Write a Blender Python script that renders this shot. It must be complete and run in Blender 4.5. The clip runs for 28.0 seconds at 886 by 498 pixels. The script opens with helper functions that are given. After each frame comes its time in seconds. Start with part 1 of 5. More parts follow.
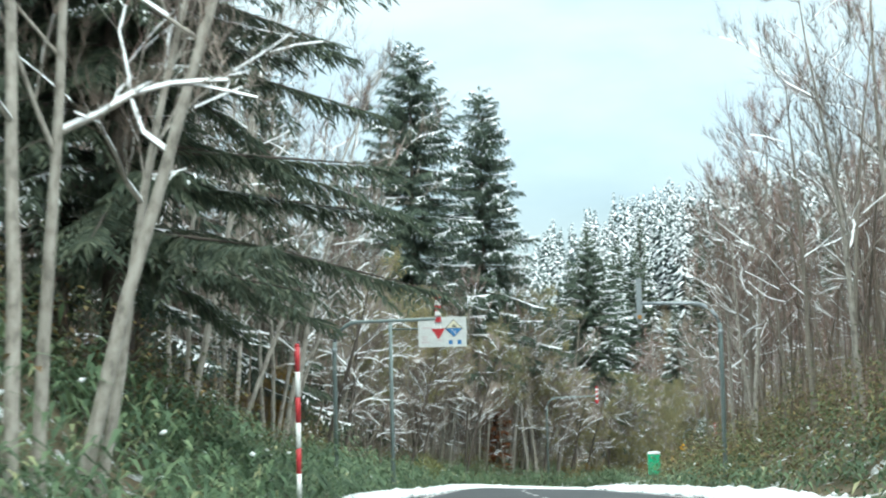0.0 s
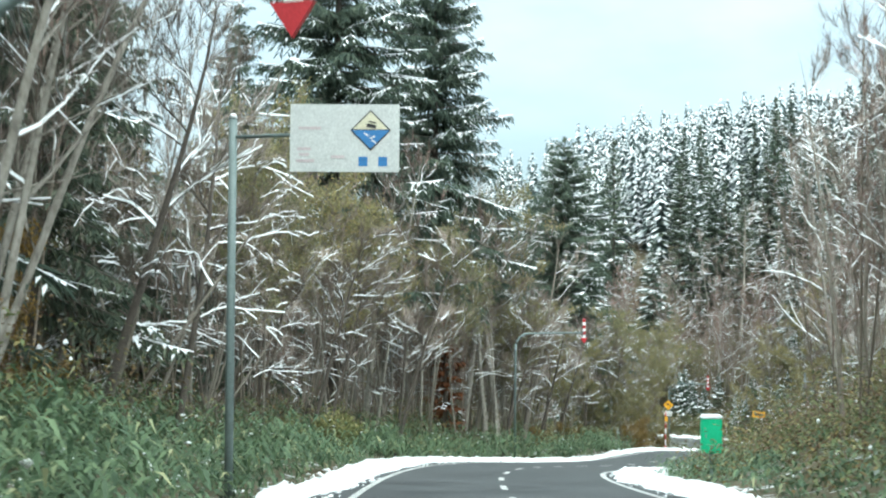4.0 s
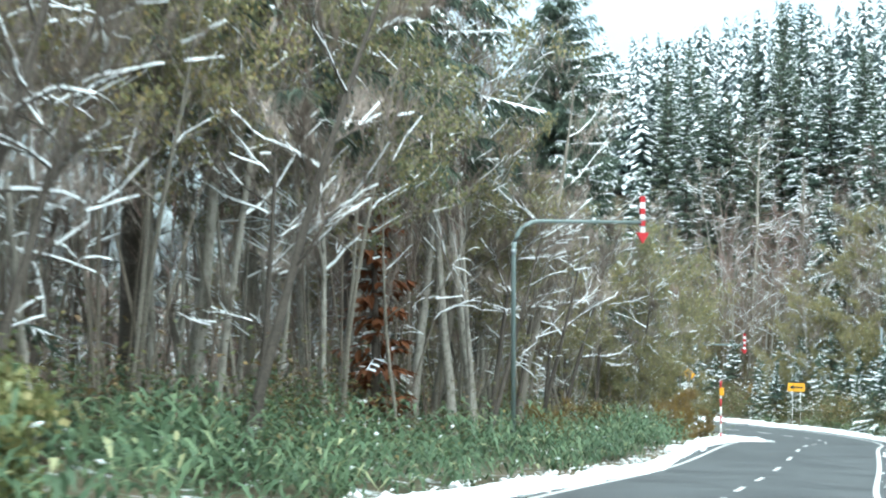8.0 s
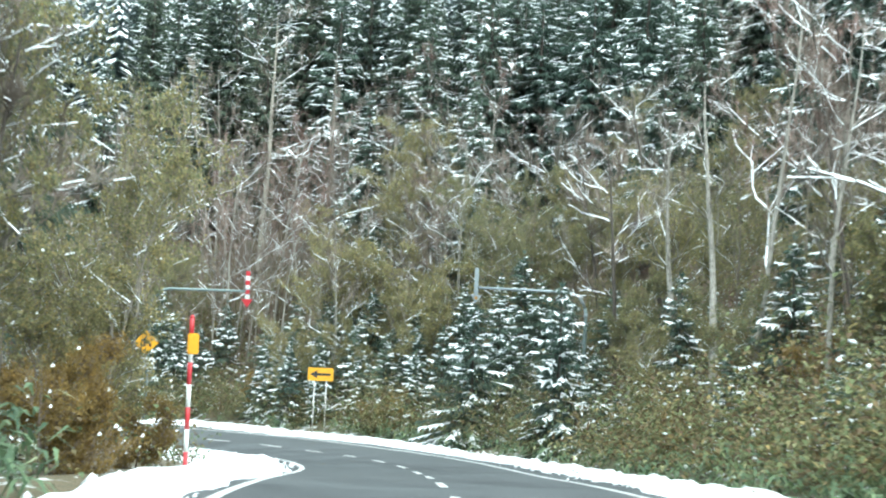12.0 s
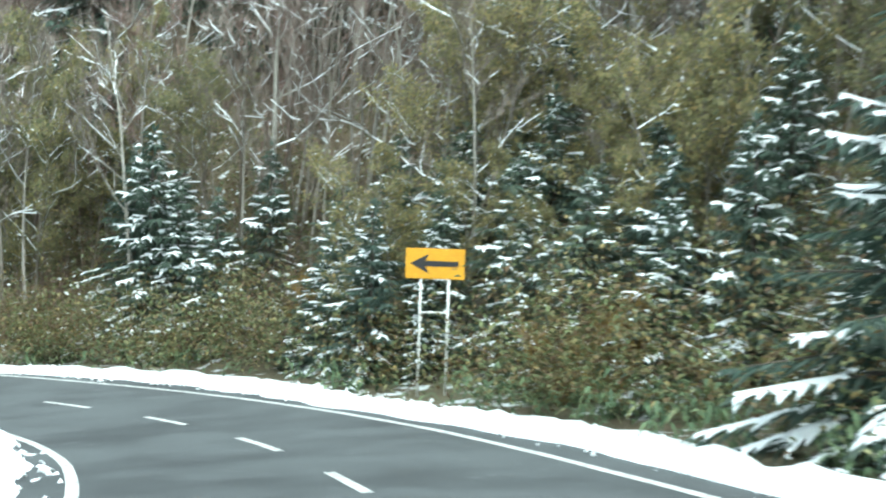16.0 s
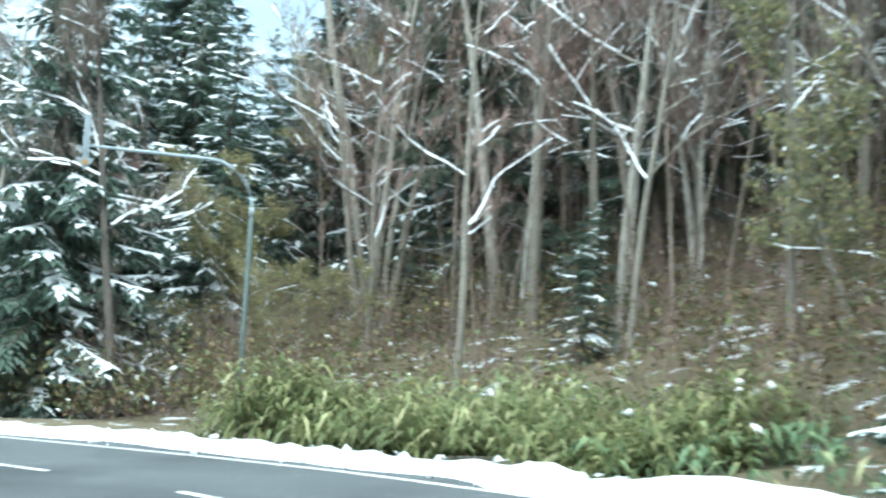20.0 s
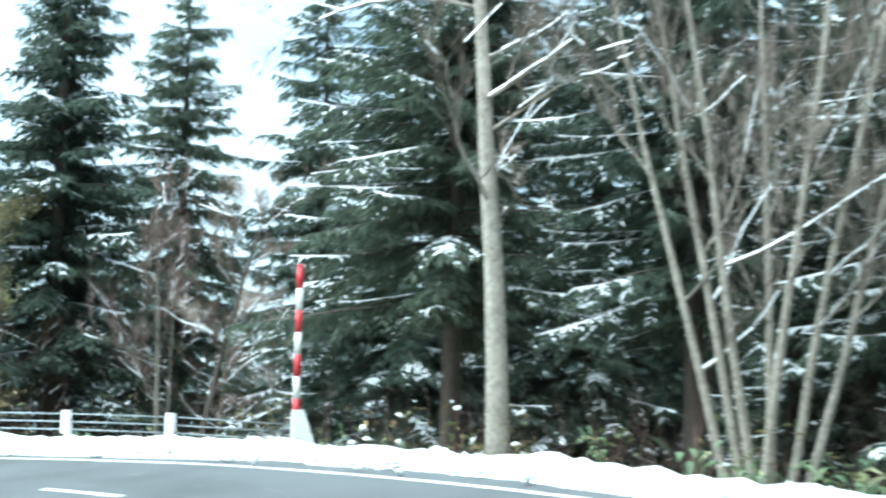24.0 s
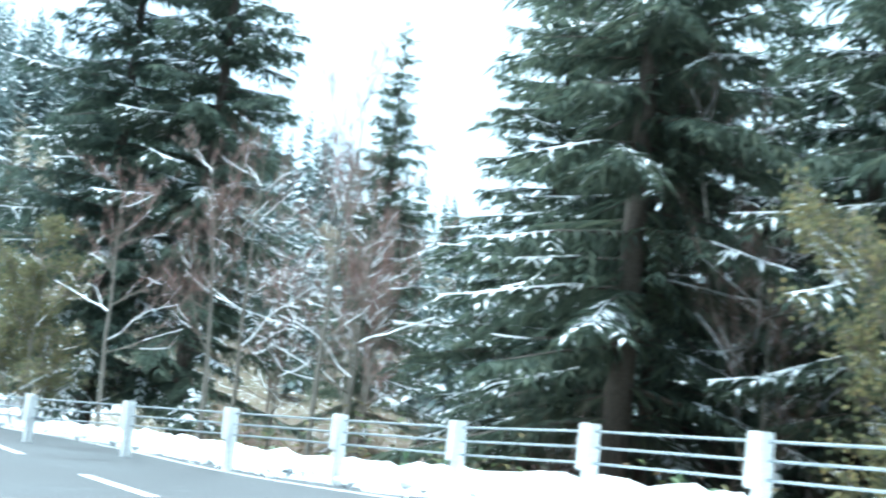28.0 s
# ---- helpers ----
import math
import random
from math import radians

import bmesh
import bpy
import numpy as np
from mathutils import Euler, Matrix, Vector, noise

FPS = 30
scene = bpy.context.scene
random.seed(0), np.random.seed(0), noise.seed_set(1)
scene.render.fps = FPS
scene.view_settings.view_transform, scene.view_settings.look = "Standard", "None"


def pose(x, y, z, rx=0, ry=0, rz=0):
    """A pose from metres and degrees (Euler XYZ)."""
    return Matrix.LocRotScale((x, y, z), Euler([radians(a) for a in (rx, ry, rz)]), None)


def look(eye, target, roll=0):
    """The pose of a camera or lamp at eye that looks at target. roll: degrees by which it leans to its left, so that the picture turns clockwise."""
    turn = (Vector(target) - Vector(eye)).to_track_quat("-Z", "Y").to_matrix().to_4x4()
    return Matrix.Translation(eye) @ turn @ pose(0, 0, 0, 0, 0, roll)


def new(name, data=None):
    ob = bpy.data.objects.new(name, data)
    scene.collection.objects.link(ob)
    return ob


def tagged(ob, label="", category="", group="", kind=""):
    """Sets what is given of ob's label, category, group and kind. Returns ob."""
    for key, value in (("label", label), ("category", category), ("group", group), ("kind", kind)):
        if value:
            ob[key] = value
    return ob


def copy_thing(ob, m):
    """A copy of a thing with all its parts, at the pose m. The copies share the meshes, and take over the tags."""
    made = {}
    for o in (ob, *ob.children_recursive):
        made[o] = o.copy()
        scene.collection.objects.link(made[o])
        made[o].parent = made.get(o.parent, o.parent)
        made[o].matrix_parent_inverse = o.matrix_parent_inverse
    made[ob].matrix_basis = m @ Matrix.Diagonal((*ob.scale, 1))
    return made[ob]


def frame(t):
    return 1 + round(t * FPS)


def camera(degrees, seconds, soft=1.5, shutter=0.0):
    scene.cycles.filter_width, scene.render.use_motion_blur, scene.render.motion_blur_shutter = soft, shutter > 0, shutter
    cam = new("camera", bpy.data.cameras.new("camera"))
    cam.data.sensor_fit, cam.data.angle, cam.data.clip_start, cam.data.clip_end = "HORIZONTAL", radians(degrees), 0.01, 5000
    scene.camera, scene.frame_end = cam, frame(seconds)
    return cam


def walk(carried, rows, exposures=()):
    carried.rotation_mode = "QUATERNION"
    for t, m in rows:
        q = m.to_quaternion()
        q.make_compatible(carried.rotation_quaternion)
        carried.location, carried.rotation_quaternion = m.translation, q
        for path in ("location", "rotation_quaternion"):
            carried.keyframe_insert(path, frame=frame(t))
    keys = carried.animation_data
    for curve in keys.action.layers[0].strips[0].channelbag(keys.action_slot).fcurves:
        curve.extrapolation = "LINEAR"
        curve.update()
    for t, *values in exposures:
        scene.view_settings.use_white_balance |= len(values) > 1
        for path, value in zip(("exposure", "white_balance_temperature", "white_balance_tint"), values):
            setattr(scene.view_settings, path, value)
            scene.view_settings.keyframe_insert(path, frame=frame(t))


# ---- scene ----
cam = camera(37.00, 28.0, soft=2.1, shutter=0.35)
PATH = [
    (0.0, (0.000, -0.000, -0.000), (0.000, 9.977, 0.674), -1.33),
    (0.5, (0.087, 3.256, -0.232), (0.406, 13.230, 0.404), -1.12),
    (1.0, (0.194, 6.707, -0.473), (0.662, 16.679, 0.114), -0.48),
    (1.5, (0.325, 10.350, -0.727), (0.825, 20.322, -0.173), 0.80),
    (2.0, (0.460, 14.193, -1.006), (0.921, 24.169, -0.492), 1.35),
    (2.5, (0.583, 18.165, -1.318), (1.030, 28.144, -0.840), 1.32),
    (3.0, (0.691, 22.117, -1.660), (1.124, 32.099, -1.249), 1.32),
    (3.5, (0.714, 25.981, -2.016), (1.122, 35.966, -1.659), 0.44),
    (4.0, (0.747, 29.838, -2.388), (1.136, 39.826, -2.091), 0.50),
    (4.5, (0.801, 33.750, -2.782), (1.207, 43.739, -2.548), 1.00),
    (5.0, (0.895, 37.778, -3.205), (1.349, 47.766, -3.031), 1.58),
    (5.5, (1.040, 41.986, -3.663), (1.547, 51.973, -3.538), 2.02),
    (6.0, (1.240, 46.464, -4.160), (1.766, 56.450, -4.048), 2.04),
    (6.5, (1.421, 51.348, -4.686), (1.958, 61.332, -4.527), 1.06),
    (7.0, (1.644, 56.612, -5.246), (2.224, 66.594, -5.080), 0.88),
    (7.5, (1.983, 62.171, -5.839), (2.659, 72.146, -5.673), 0.49),
    (8.0, (2.507, 67.877, -6.449), (3.385, 77.837, -6.281), 0.18),
    (8.5, (3.304, 73.551, -7.064), (4.651, 83.458, -6.889), 0.38),
    (9.0, (4.425, 79.106, -7.712), (6.408, 88.905, -7.520), 0.68),
    (9.5, (5.826, 84.452, -8.382), (8.445, 94.101, -8.180), 0.52),
    (10.0, (7.487, 89.589, -9.046), (10.694, 99.059, -8.848), 0.68),
    (10.5, (9.283, 94.488, -9.685), (12.979, 103.778, -9.481), 0.89),
    (11.0, (11.190, 99.181, -10.275), (15.288, 108.300, -10.056), 1.18),
    (11.5, (13.188, 103.754, -10.809), (17.569, 112.741, -10.597), 2.06),
    (12.0, (15.279, 108.382, -11.261), (19.733, 117.330, -10.942), 2.49),
    (12.5, (17.414, 113.122, -11.656), (21.818, 122.093, -11.307), 2.69),
    (13.0, (19.569, 117.935, -12.059), (23.906, 126.941, -11.801), 2.72),
    (13.5, (21.746, 122.739, -12.533), (26.054, 131.763, -12.438), 2.42),
    (14.0, (23.954, 127.472, -13.098), (28.246, 136.504, -13.033), 1.43),
    (14.5, (26.092, 132.157, -13.711), (30.322, 141.218, -13.695), 1.11),
    (15.0, (28.105, 136.792, -14.349), (32.220, 145.906, -14.427), 1.79),
    (15.5, (30.060, 141.529, -14.948), (33.903, 150.761, -15.033), 1.89),
    (16.0, (31.764, 146.386, -15.504), (35.020, 155.841, -15.557), 1.88),
    (16.5, (33.108, 151.228, -16.030), (35.624, 160.906, -16.039), 1.61),
    (17.0, (34.090, 156.022, -16.532), (35.808, 165.873, -16.479), 1.92),
    (17.5, (34.575, 160.871, -17.018), (35.351, 170.840, -16.889), 1.99),
    (18.0, (34.570, 165.490, -17.472), (34.261, 175.482, -17.230), 1.66),
    (18.5, (34.049, 169.750, -17.888), (32.653, 179.645, -17.528), 2.36),
    (19.0, (33.141, 173.610, -18.253), (30.665, 183.286, -17.751), 3.30),
    (19.5, (31.820, 177.163, -18.563), (28.252, 186.481, -17.891), 3.67),
    (20.0, (30.142, 180.461, -18.823), (25.499, 189.282, -18.034), 3.39),
    (20.5, (28.162, 183.467, -19.045), (22.464, 191.637, -18.161), 3.67),
    (21.0, (25.858, 186.156, -19.260), (19.188, 193.554, -18.375), 4.42),
    (21.5, (23.204, 188.472, -19.457), (15.572, 194.866, -18.530), 4.14),
    (22.0, (20.165, 190.439, -19.630), (11.706, 195.687, -18.674), 3.22),
    (22.5, (16.746, 192.045, -19.785), (7.656, 196.097, -18.813), 2.23),
    (23.0, (12.993, 193.261, -19.929), (3.455, 196.105, -18.956), 1.46),
    (23.5, (8.988, 194.039, -20.065), (-0.835, 195.641, -19.095), 1.06),
    (24.0, (4.870, 194.327, -20.192), (-5.075, 194.601, -19.177), 1.20),
    (24.5, (0.852, 194.035, -20.319), (-9.039, 192.977, -19.301), 1.74),
    (25.0, (-2.853, 193.255, -20.447), (-12.504, 190.862, -19.386), 1.88),
    (25.5, (-6.161, 192.087, -20.563), (-15.400, 188.419, -19.470), 2.26),
    (26.0, (-9.136, 190.542, -20.690), (-17.794, 185.667, -19.558), 3.18),
    (26.5, (-11.771, 188.726, -20.824), (-19.678, 182.722, -19.628), 3.98),
    (27.0, (-13.991, 186.696, -20.935), (-21.002, 179.679, -19.670), 4.29),
    (27.5, (-15.761, 184.554, -21.046), (-21.740, 176.641, -19.764), 5.49),
    (28.0, (-17.060, 182.330, -21.179), (-21.909, 173.674, -19.931), 6.48),
]
walk(cam, [(t, look(eye, target, roll)) for t, eye, target, roll in PATH], [(0, 0.9, 5900, -5), (6, 1.1, 5800, -6), (9, 1.42, 5550, -6), (12, 1.38, 5700, -7), (17, 1.14, 5650, -9), (20, 1.36, 5350, -8), (22, 1.5, 5350, -6), (24.5, 1.55, 5350, -8), (26, 1.85, 5200, -7), (28, 1.75, 5150, -6)])

# ---- world, sun, exposure ----
world = bpy.data.worlds.new("world")
scene.world = world
world.use_nodes = True
wn, wl = world.node_tree.nodes, world.node_tree.links
wn.clear()
w_out = wn.new("ShaderNodeOutputWorld")
w_bg = wn.new("ShaderNodeBackground")
sky = wn.new("ShaderNodeTexSky")
sky.sky_type, sky.sun_disc = "NISHITA", False
SUN_EL, SUN_AZ = radians(60), radians(172)
sky.sun_elevation, sky.sun_rotation = SUN_EL, SUN_AZ
sky.air_density, sky.dust_density, sky.ozone_density = 1.0, 3.0, 1.0
w_co = wn.new("ShaderNodeTexCoord")
w_map = wn.new("ShaderNodeMapping")
w_map.inputs["Scale"].default_value = (1.0, 1.0, 2.6)
w_noise = wn.new("ShaderNodeTexNoise")
w_noise.inputs["Scale"].default_value, w_noise.inputs["Detail"].default_value = 2.2, 7.0
w_ramp = wn.new("ShaderNodeValToRGB")
w_ramp.color_ramp.elements[0].position, w_ramp.color_ramp.elements[1].position = 0.22, 0.60
w_mix = wn.new("ShaderNodeMixRGB")
w_mix.inputs["Color2"].default_value = (5.75, 6.35, 6.75, 1)
wl.new(w_co.outputs["Generated"], w_map.inputs["Vector"])
wl.new(w_map.outputs["Vector"], w_noise.inputs["Vector"])
wl.new(w_noise.outputs["Fac"], w_ramp.inputs["Fac"])
wl.new(w_ramp.outputs["Color"], w_mix.inputs["Fac"])
wl.new(sky.outputs["Color"], w_mix.inputs["Color1"])
wl.new(w_mix.outputs["Color"], w_bg.inputs["Color"])
w_bg.inputs["Strength"].default_value = 0.098
wl.new(w_bg.outputs["Background"], w_out.inputs["Surface"])
sun = new("sun", bpy.data.lights.new("sun", "SUN"))
sun.data.energy, sun.data.angle, sun.data.color = 4.6, radians(110), (1.0, 0.96, 0.90)
sun.matrix_world = look((0, 0, 60), (-math.sin(SUN_AZ) * math.cos(SUN_EL), -math.cos(SUN_AZ) * math.cos(SUN_EL), 60 - math.sin(SUN_EL)))


# ---- materials ----
def material(name, build, rough=0.8, metal=0.0):
    m = bpy.data.materials.new(name)
    m.use_nodes = True
    nt = m.node_tree
    b = nt.nodes["Principled BSDF"]
    b.inputs["Roughness"].default_value, b.inputs["Metallic"].default_value = rough, metal
    build(nt, b)
    return m


def noise_tex(nt, scale, detail=4.0, rough=0.6, coords="Object"):
    co = nt.nodes.new("ShaderNodeTexCoord")
    n = nt.nodes.new("ShaderNodeTexNoise")
    n.inputs["Scale"].default_value, n.inputs["Detail"].default_value, n.inputs["Roughness"].default_value = scale, detail, rough
    nt.links.new(co.outputs[coords], n.inputs["Vector"])
    return n.outputs["Fac"]


def ramp(nt, fac, stops):
    r = nt.nodes.new("ShaderNodeValToRGB")
    while len(r.color_ramp.elements) < len(stops):
        r.color_ramp.elements.new(0.5)
    for e, (p, c) in zip(r.color_ramp.elements, stops):
        e.position, e.color = p, (*c, 1)
    nt.links.new(fac, r.inputs["Fac"])
    return r.outputs["Color"]


def mix(nt, fac, a, b, mode="MIX"):
    m = nt.nodes.new("ShaderNodeMixRGB")
    m.blend_type = mode
    for key, v in (("Fac", fac), ("Color1", a), ("Color2", b)):
        if isinstance(v, (int, float)):
            m.inputs[key].default_value = v
        elif isinstance(v, tuple):
            m.inputs[key].default_value = (*v, 1)
        else:
            nt.links.new(v, m.inputs[key])
    return m.outputs["Color"]


def bump(nt, b, fac, strength=0.3, distance=0.02):
    n = nt.nodes.new("ShaderNodeBump")
    n.inputs["Strength"].default_value, n.inputs["Distance"].default_value = strength, distance
    nt.links.new(fac, n.inputs["Height"])
    nt.links.new(n.outputs["Normal"], b.inputs["Normal"])


def two_scale(name, dark, light, s1=1.5, s2=30.0, rough=0.85, relief=0.2, metal=0.0, coords="Object", island=False):
    def build(nt, b):
        a, f = noise_tex(nt, s1, coords=coords), noise_tex(nt, s2, coords=coords)
        c = ramp(nt, a, [(0.3, dark), (0.7, light)])
        c = mix(nt, 0.45, c, ramp(nt, f, [(0.3, tuple(v * 0.6 for v in dark)), (0.7, tuple(min(1.0, v * 1.25) for v in light))]))
        if island:
            g = nt.nodes.new("ShaderNodeNewGeometry")
            o = nt.nodes.new("ShaderNodeObjectInfo")
            c = mix(nt, 0.75, c, ramp(nt, g.outputs["Random Per Island"], [(0.0, (0.55, 0.55, 0.55)), (1.0, (1.3, 1.3, 1.3))]), "MULTIPLY")
            c = mix(nt, 0.5, c, ramp(nt, o.outputs["Random"], [(0.0, (0.7, 0.75, 0.7)), (1.0, (1.25, 1.15, 1.05))]), "MULTIPLY")
        nt.links.new(c, b.inputs["Base Color"])
        if relief:
            bump(nt, b, f, relief)
    return material(name, build, rough, metal)


def leafy(name, stops, rough=0.6, through_light=0.25):
    """Foliage with a colour of its own for each leaf."""
    def build(nt, b):
        g = nt.nodes.new("ShaderNodeNewGeometry")
        o = nt.nodes.new("ShaderNodeObjectInfo")
        c = ramp(nt, g.outputs["Random Per Island"], stops)
        c = mix(nt, 0.5, c, ramp(nt, o.outputs["Random"], [(0.0, (0.65, 0.75, 0.75)), (1.0, (1.3, 1.2, 1.0))]), "MULTIPLY")
        a = noise_tex(nt, 0.8)
        c = mix(nt, 0.5, c, ramp(nt, a, [(0.3, (0.7, 0.7, 0.7)), (0.7, (1.25, 1.25, 1.2))]), "MULTIPLY")
        nt.links.new(c, b.inputs["Base Color"])
        b.inputs["Specular IOR Level"].default_value = 0.25
        t = nt.nodes.new("ShaderNodeBsdfTranslucent")
        nt.links.new(c, t.inputs["Color"])
        s = nt.nodes.new("ShaderNodeMixShader")
        s.inputs["Fac"].default_value = through_light
        nt.links.new(b.outputs["BSDF"], s.inputs[1])
        nt.links.new(t.outputs["BSDF"], s.inputs[2])
        nt.links.new(s.outputs["Shader"], nt.nodes["Material Output"].inputs["Surface"])
    return material(name, build, rough)


def snow_build(nt, b):
    a, f = noise_tex(nt, 0.7), noise_tex(nt, 18.0, 6)
    c = mix(nt, 0.5, ramp(nt, a, [(0.3, (0.74, 0.78, 0.82)), (0.7, (0.84, 0.86, 0.88))]), ramp(nt, f, [(0.3, (0.72, 0.76, 0.80)), (0.7, (0.88, 0.89, 0.90))]))
    nt.links.new(c, b.inputs["Base Color"])
    bump(nt, b, f, 0.5, 0.03)


def verge_snow_build(nt, b):
    a, f, g = noise_tex(nt, 0.5), noise_tex(nt, 14.0, 6), noise_tex(nt, 3.2, 5)
    c = mix(nt, 0.5, ramp(nt, a, [(0.3, (0.76, 0.79, 0.82)), (0.7, (0.86, 0.87, 0.88))]), ramp(nt, f, [(0.25, (0.66, 0.70, 0.73)), (0.7, (0.88, 0.89, 0.90))]))
    c = mix(nt, ramp(nt, g, [(0.66, (0, 0, 0)), (0.76, (0.75, 0.75, 0.75))]), c, (0.16, 0.13, 0.09))
    nt.links.new(c, b.inputs["Base Color"])
    bump(nt, b, f, 0.6, 0.05)


def asphalt_build(nt, b):
    f, a, w = noise_tex(nt, 90.0, 3), noise_tex(nt, 0.45, 6), noise_tex(nt, 2.4, 5)
    c = ramp(nt, f, [(0.3, (0.056, 0.061, 0.065)), (0.7, (0.128, 0.133, 0.137))])
    c = mix(nt, ramp(nt, a, [(0.40, (0, 0, 0)), (0.66, (0.75, 0.75, 0.75))]), c, (0.048, 0.05, 0.053))
    c = mix(nt, ramp(nt, w, [(0.62, (0, 0, 0)), (0.72, (0.4, 0.4, 0.4))]), c, (0.16, 0.165, 0.17))
    nt.links.new(c, b.inputs["Base Color"])
    r = ramp(nt, a, [(0.40, (0.75, 0.75, 0.75)), (0.66, (0.58, 0.58, 0.58))])
    nt.links.new(r, b.inputs["Roughness"])
    b.inputs["Specular IOR Level"].default_value = 0.08
    bump(nt, b, f, 0.25, 0.006)


def paint_line_build(nt, b):
    f, g = noise_tex(nt, 9.0, 6), noise_tex(nt, 60.0, 3)
    c = mix(nt, ramp(nt, f, [(0.42, (0, 0, 0)), (0.62, (0.9, 0.9, 0.9))]), (0.62, 0.62, 0.60), (0.13, 0.13, 0.13))
    c = mix(nt, 0.2, c, ramp(nt, g, [(0.3, (0.2, 0.2, 0.2)), (0.7, (0.8, 0.8, 0.8))]))
    nt.links.new(c, b.inputs["Base Color"])


def litter_build(nt, b):
    a, f, s = noise_tex(nt, 0.35, 6), noise_tex(nt, 9.0, 6), noise_tex(nt, 1.3, 6)
    c = ramp(nt, a, [(0.3, (0.08, 0.09, 0.045)), (0.5, (0.14, 0.115, 0.065)), (0.7, (0.18, 0.13, 0.08))])
    c = mix(nt, 0.6, c, ramp(nt, f, [(0.3, (0.03, 0.03, 0.018)), (0.7, (0.16, 0.12, 0.075))]))
    c = mix(nt, ramp(nt, s, [(0.57, (0, 0, 0)), (0.64, (0.9, 0.9, 0.9))]), c, (0.76, 0.79, 0.82))
    nt.links.new(c, b.inputs["Base Color"])
    bump(nt, b, f, 0.8, 0.08)


def birch_build(nt, b):
    co = nt.nodes.new("ShaderNodeTexCoord")
    mp = nt.nodes.new("ShaderNodeMapping")
    mp.inputs["Scale"].default_value = (5.0, 5.0, 2.6)
    n = nt.nodes.new("ShaderNodeTexNoise")
    n.inputs["Scale"].default_value, n.inputs["Detail"].default_value = 2.0, 6.0
    nt.links.new(co.outputs["Object"], mp.inputs["Vector"])
    nt.links.new(mp.outputs["Vector"], n.inputs["Vector"])
    c = ramp(nt, n.outputs["Fac"], [(0.34, (0.10, 0.09, 0.08)), (0.46, (0.30, 0.275, 0.24)), (0.62, (0.44, 0.415, 0.375))])
    a = noise_tex(nt, 0.6)
    c = mix(nt, 0.45, c, ramp(nt, a, [(0.3, (0.19, 0.172, 0.15)), (0.7, (0.42, 0.395, 0.355))]))
    nt.links.new(c, b.inputs["Base Color"])
    bump(nt, b, n.outputs["Fac"], 0.4, 0.02)


SNOW = material("snow", snow_build, 0.55)
VERGE_SNOW = material("verge_snow", verge_snow_build, 0.6)
ASPHALT = material("asphalt", asphalt_build, 0.6)
LINE = material("road_paint", paint_line_build, 0.6)
LITTER = material("forest_floor", litter_build, 0.95)
BIRCH = material("birch_bark", birch_build, 0.8)
BARK = two_scale("dark_bark", (0.055, 0.048, 0.043), (0.14, 0.118, 0.10), 2.0, 26.0, 0.95, 0.6)
GREY_BARK = two_scale("grey_bark", (0.12, 0.108, 0.09), (0.29, 0.26, 0.22), 1.2, 22.0, 0.9, 0.5)
THIN_BARK = two_scale("thin_bark", (0.10, 0.084, 0.070), (0.25, 0.215, 0.18), 1.0, 20.0, 0.9, 0.0, island=True)
MOTTLED_BARK = two_scale("mottled_bark", (0.15, 0.13, 0.108), (0.42, 0.385, 0.33), 2.2, 13.0, 0.9, 0.7)
BOARD = two_scale("weathered_board", (0.46, 0.48, 0.48), (0.58, 0.60, 0.59), 3.0, 40.0, 0.5, 0.03)
TWIG = two_scale("twigs", (0.16, 0.135, 0.12), (0.33, 0.275, 0.245), 0.6, 9.0, 0.9, 0.0, island=True)
RED_TWIG = two_scale("red_twigs", (0.17, 0.112, 0.10), (0.31, 0.21, 0.19), 0.6, 9.0, 0.9, 0.0, island=True)
NEEDLE = leafy("spruce_needles", [(0.0, (0.068, 0.095, 0.080)), (0.5, (0.105, 0.136, 0.112)), (1.0, (0.16, 0.188, 0.145))], 0.7, 0.42)
# distance haze put into the needle colour, with some frost: paler and bluer
HAZED_NEEDLE = leafy("hazed_needles", [(0.0, (0.125, 0.165, 0.16)), (0.6, (0.185, 0.225, 0.22)), (1.0, (0.27, 0.30, 0.29))], 0.8, 0.35)
FROST_NEEDLE = leafy("frosted_needles", [(0.0, (0.07, 0.105, 0.085)), (0.5, (0.11, 0.15, 0.125)), (1.0, (0.18, 0.215, 0.185))], 0.7, 0.4)
DEAD_NEEDLE = leafy("dead_needles", [(0.0, (0.10, 0.035, 0.015)), (1.0, (0.24, 0.09, 0.04))], 0.8, 0.2)
OLIVE = leafy("olive_leaves", [(0.0, (0.13, 0.145, 0.085)), (0.45, (0.225, 0.225, 0.125)), (0.8, (0.345, 0.31, 0.165)), (1.0, (0.42, 0.32, 0.15))], 0.6, 0.4)
YELLOW = leafy("yellow_leaves", [(0.0, (0.15, 0.105, 0.045)), (0.6, (0.27, 0.18, 0.06)), (1.0, (0.38, 0.25, 0.085))], 0.6, 0.3)
SASA = leafy("bamboo_grass", [(0.0, (0.07, 0.11, 0.065)), (0.6, (0.12, 0.175, 0.10)), (0.93, (0.19, 0.25, 0.14)), (1.0, (0.46, 0.44, 0.26))], 0.5, 0.25)
PALE_SASA = leafy("pale_bamboo_grass", [(0.0, (0.12, 0.14, 0.06)), (0.5, (0.20, 0.215, 0.095)), (0.85, (0.32, 0.30, 0.14)), (1.0, (0.47, 0.42, 0.24))], 0.5, 0.3)
BRACKEN = leafy("dry_brush", [(0.0, (0.10, 0.066, 0.045)), (0.35, (0.16, 0.12, 0.068)), (0.6, (0.115, 0.145, 0.072)), (0.85, (0.15, 0.175, 0.09)), (1.0, (0.27, 0.20, 0.09))], 0.8, 0.25)
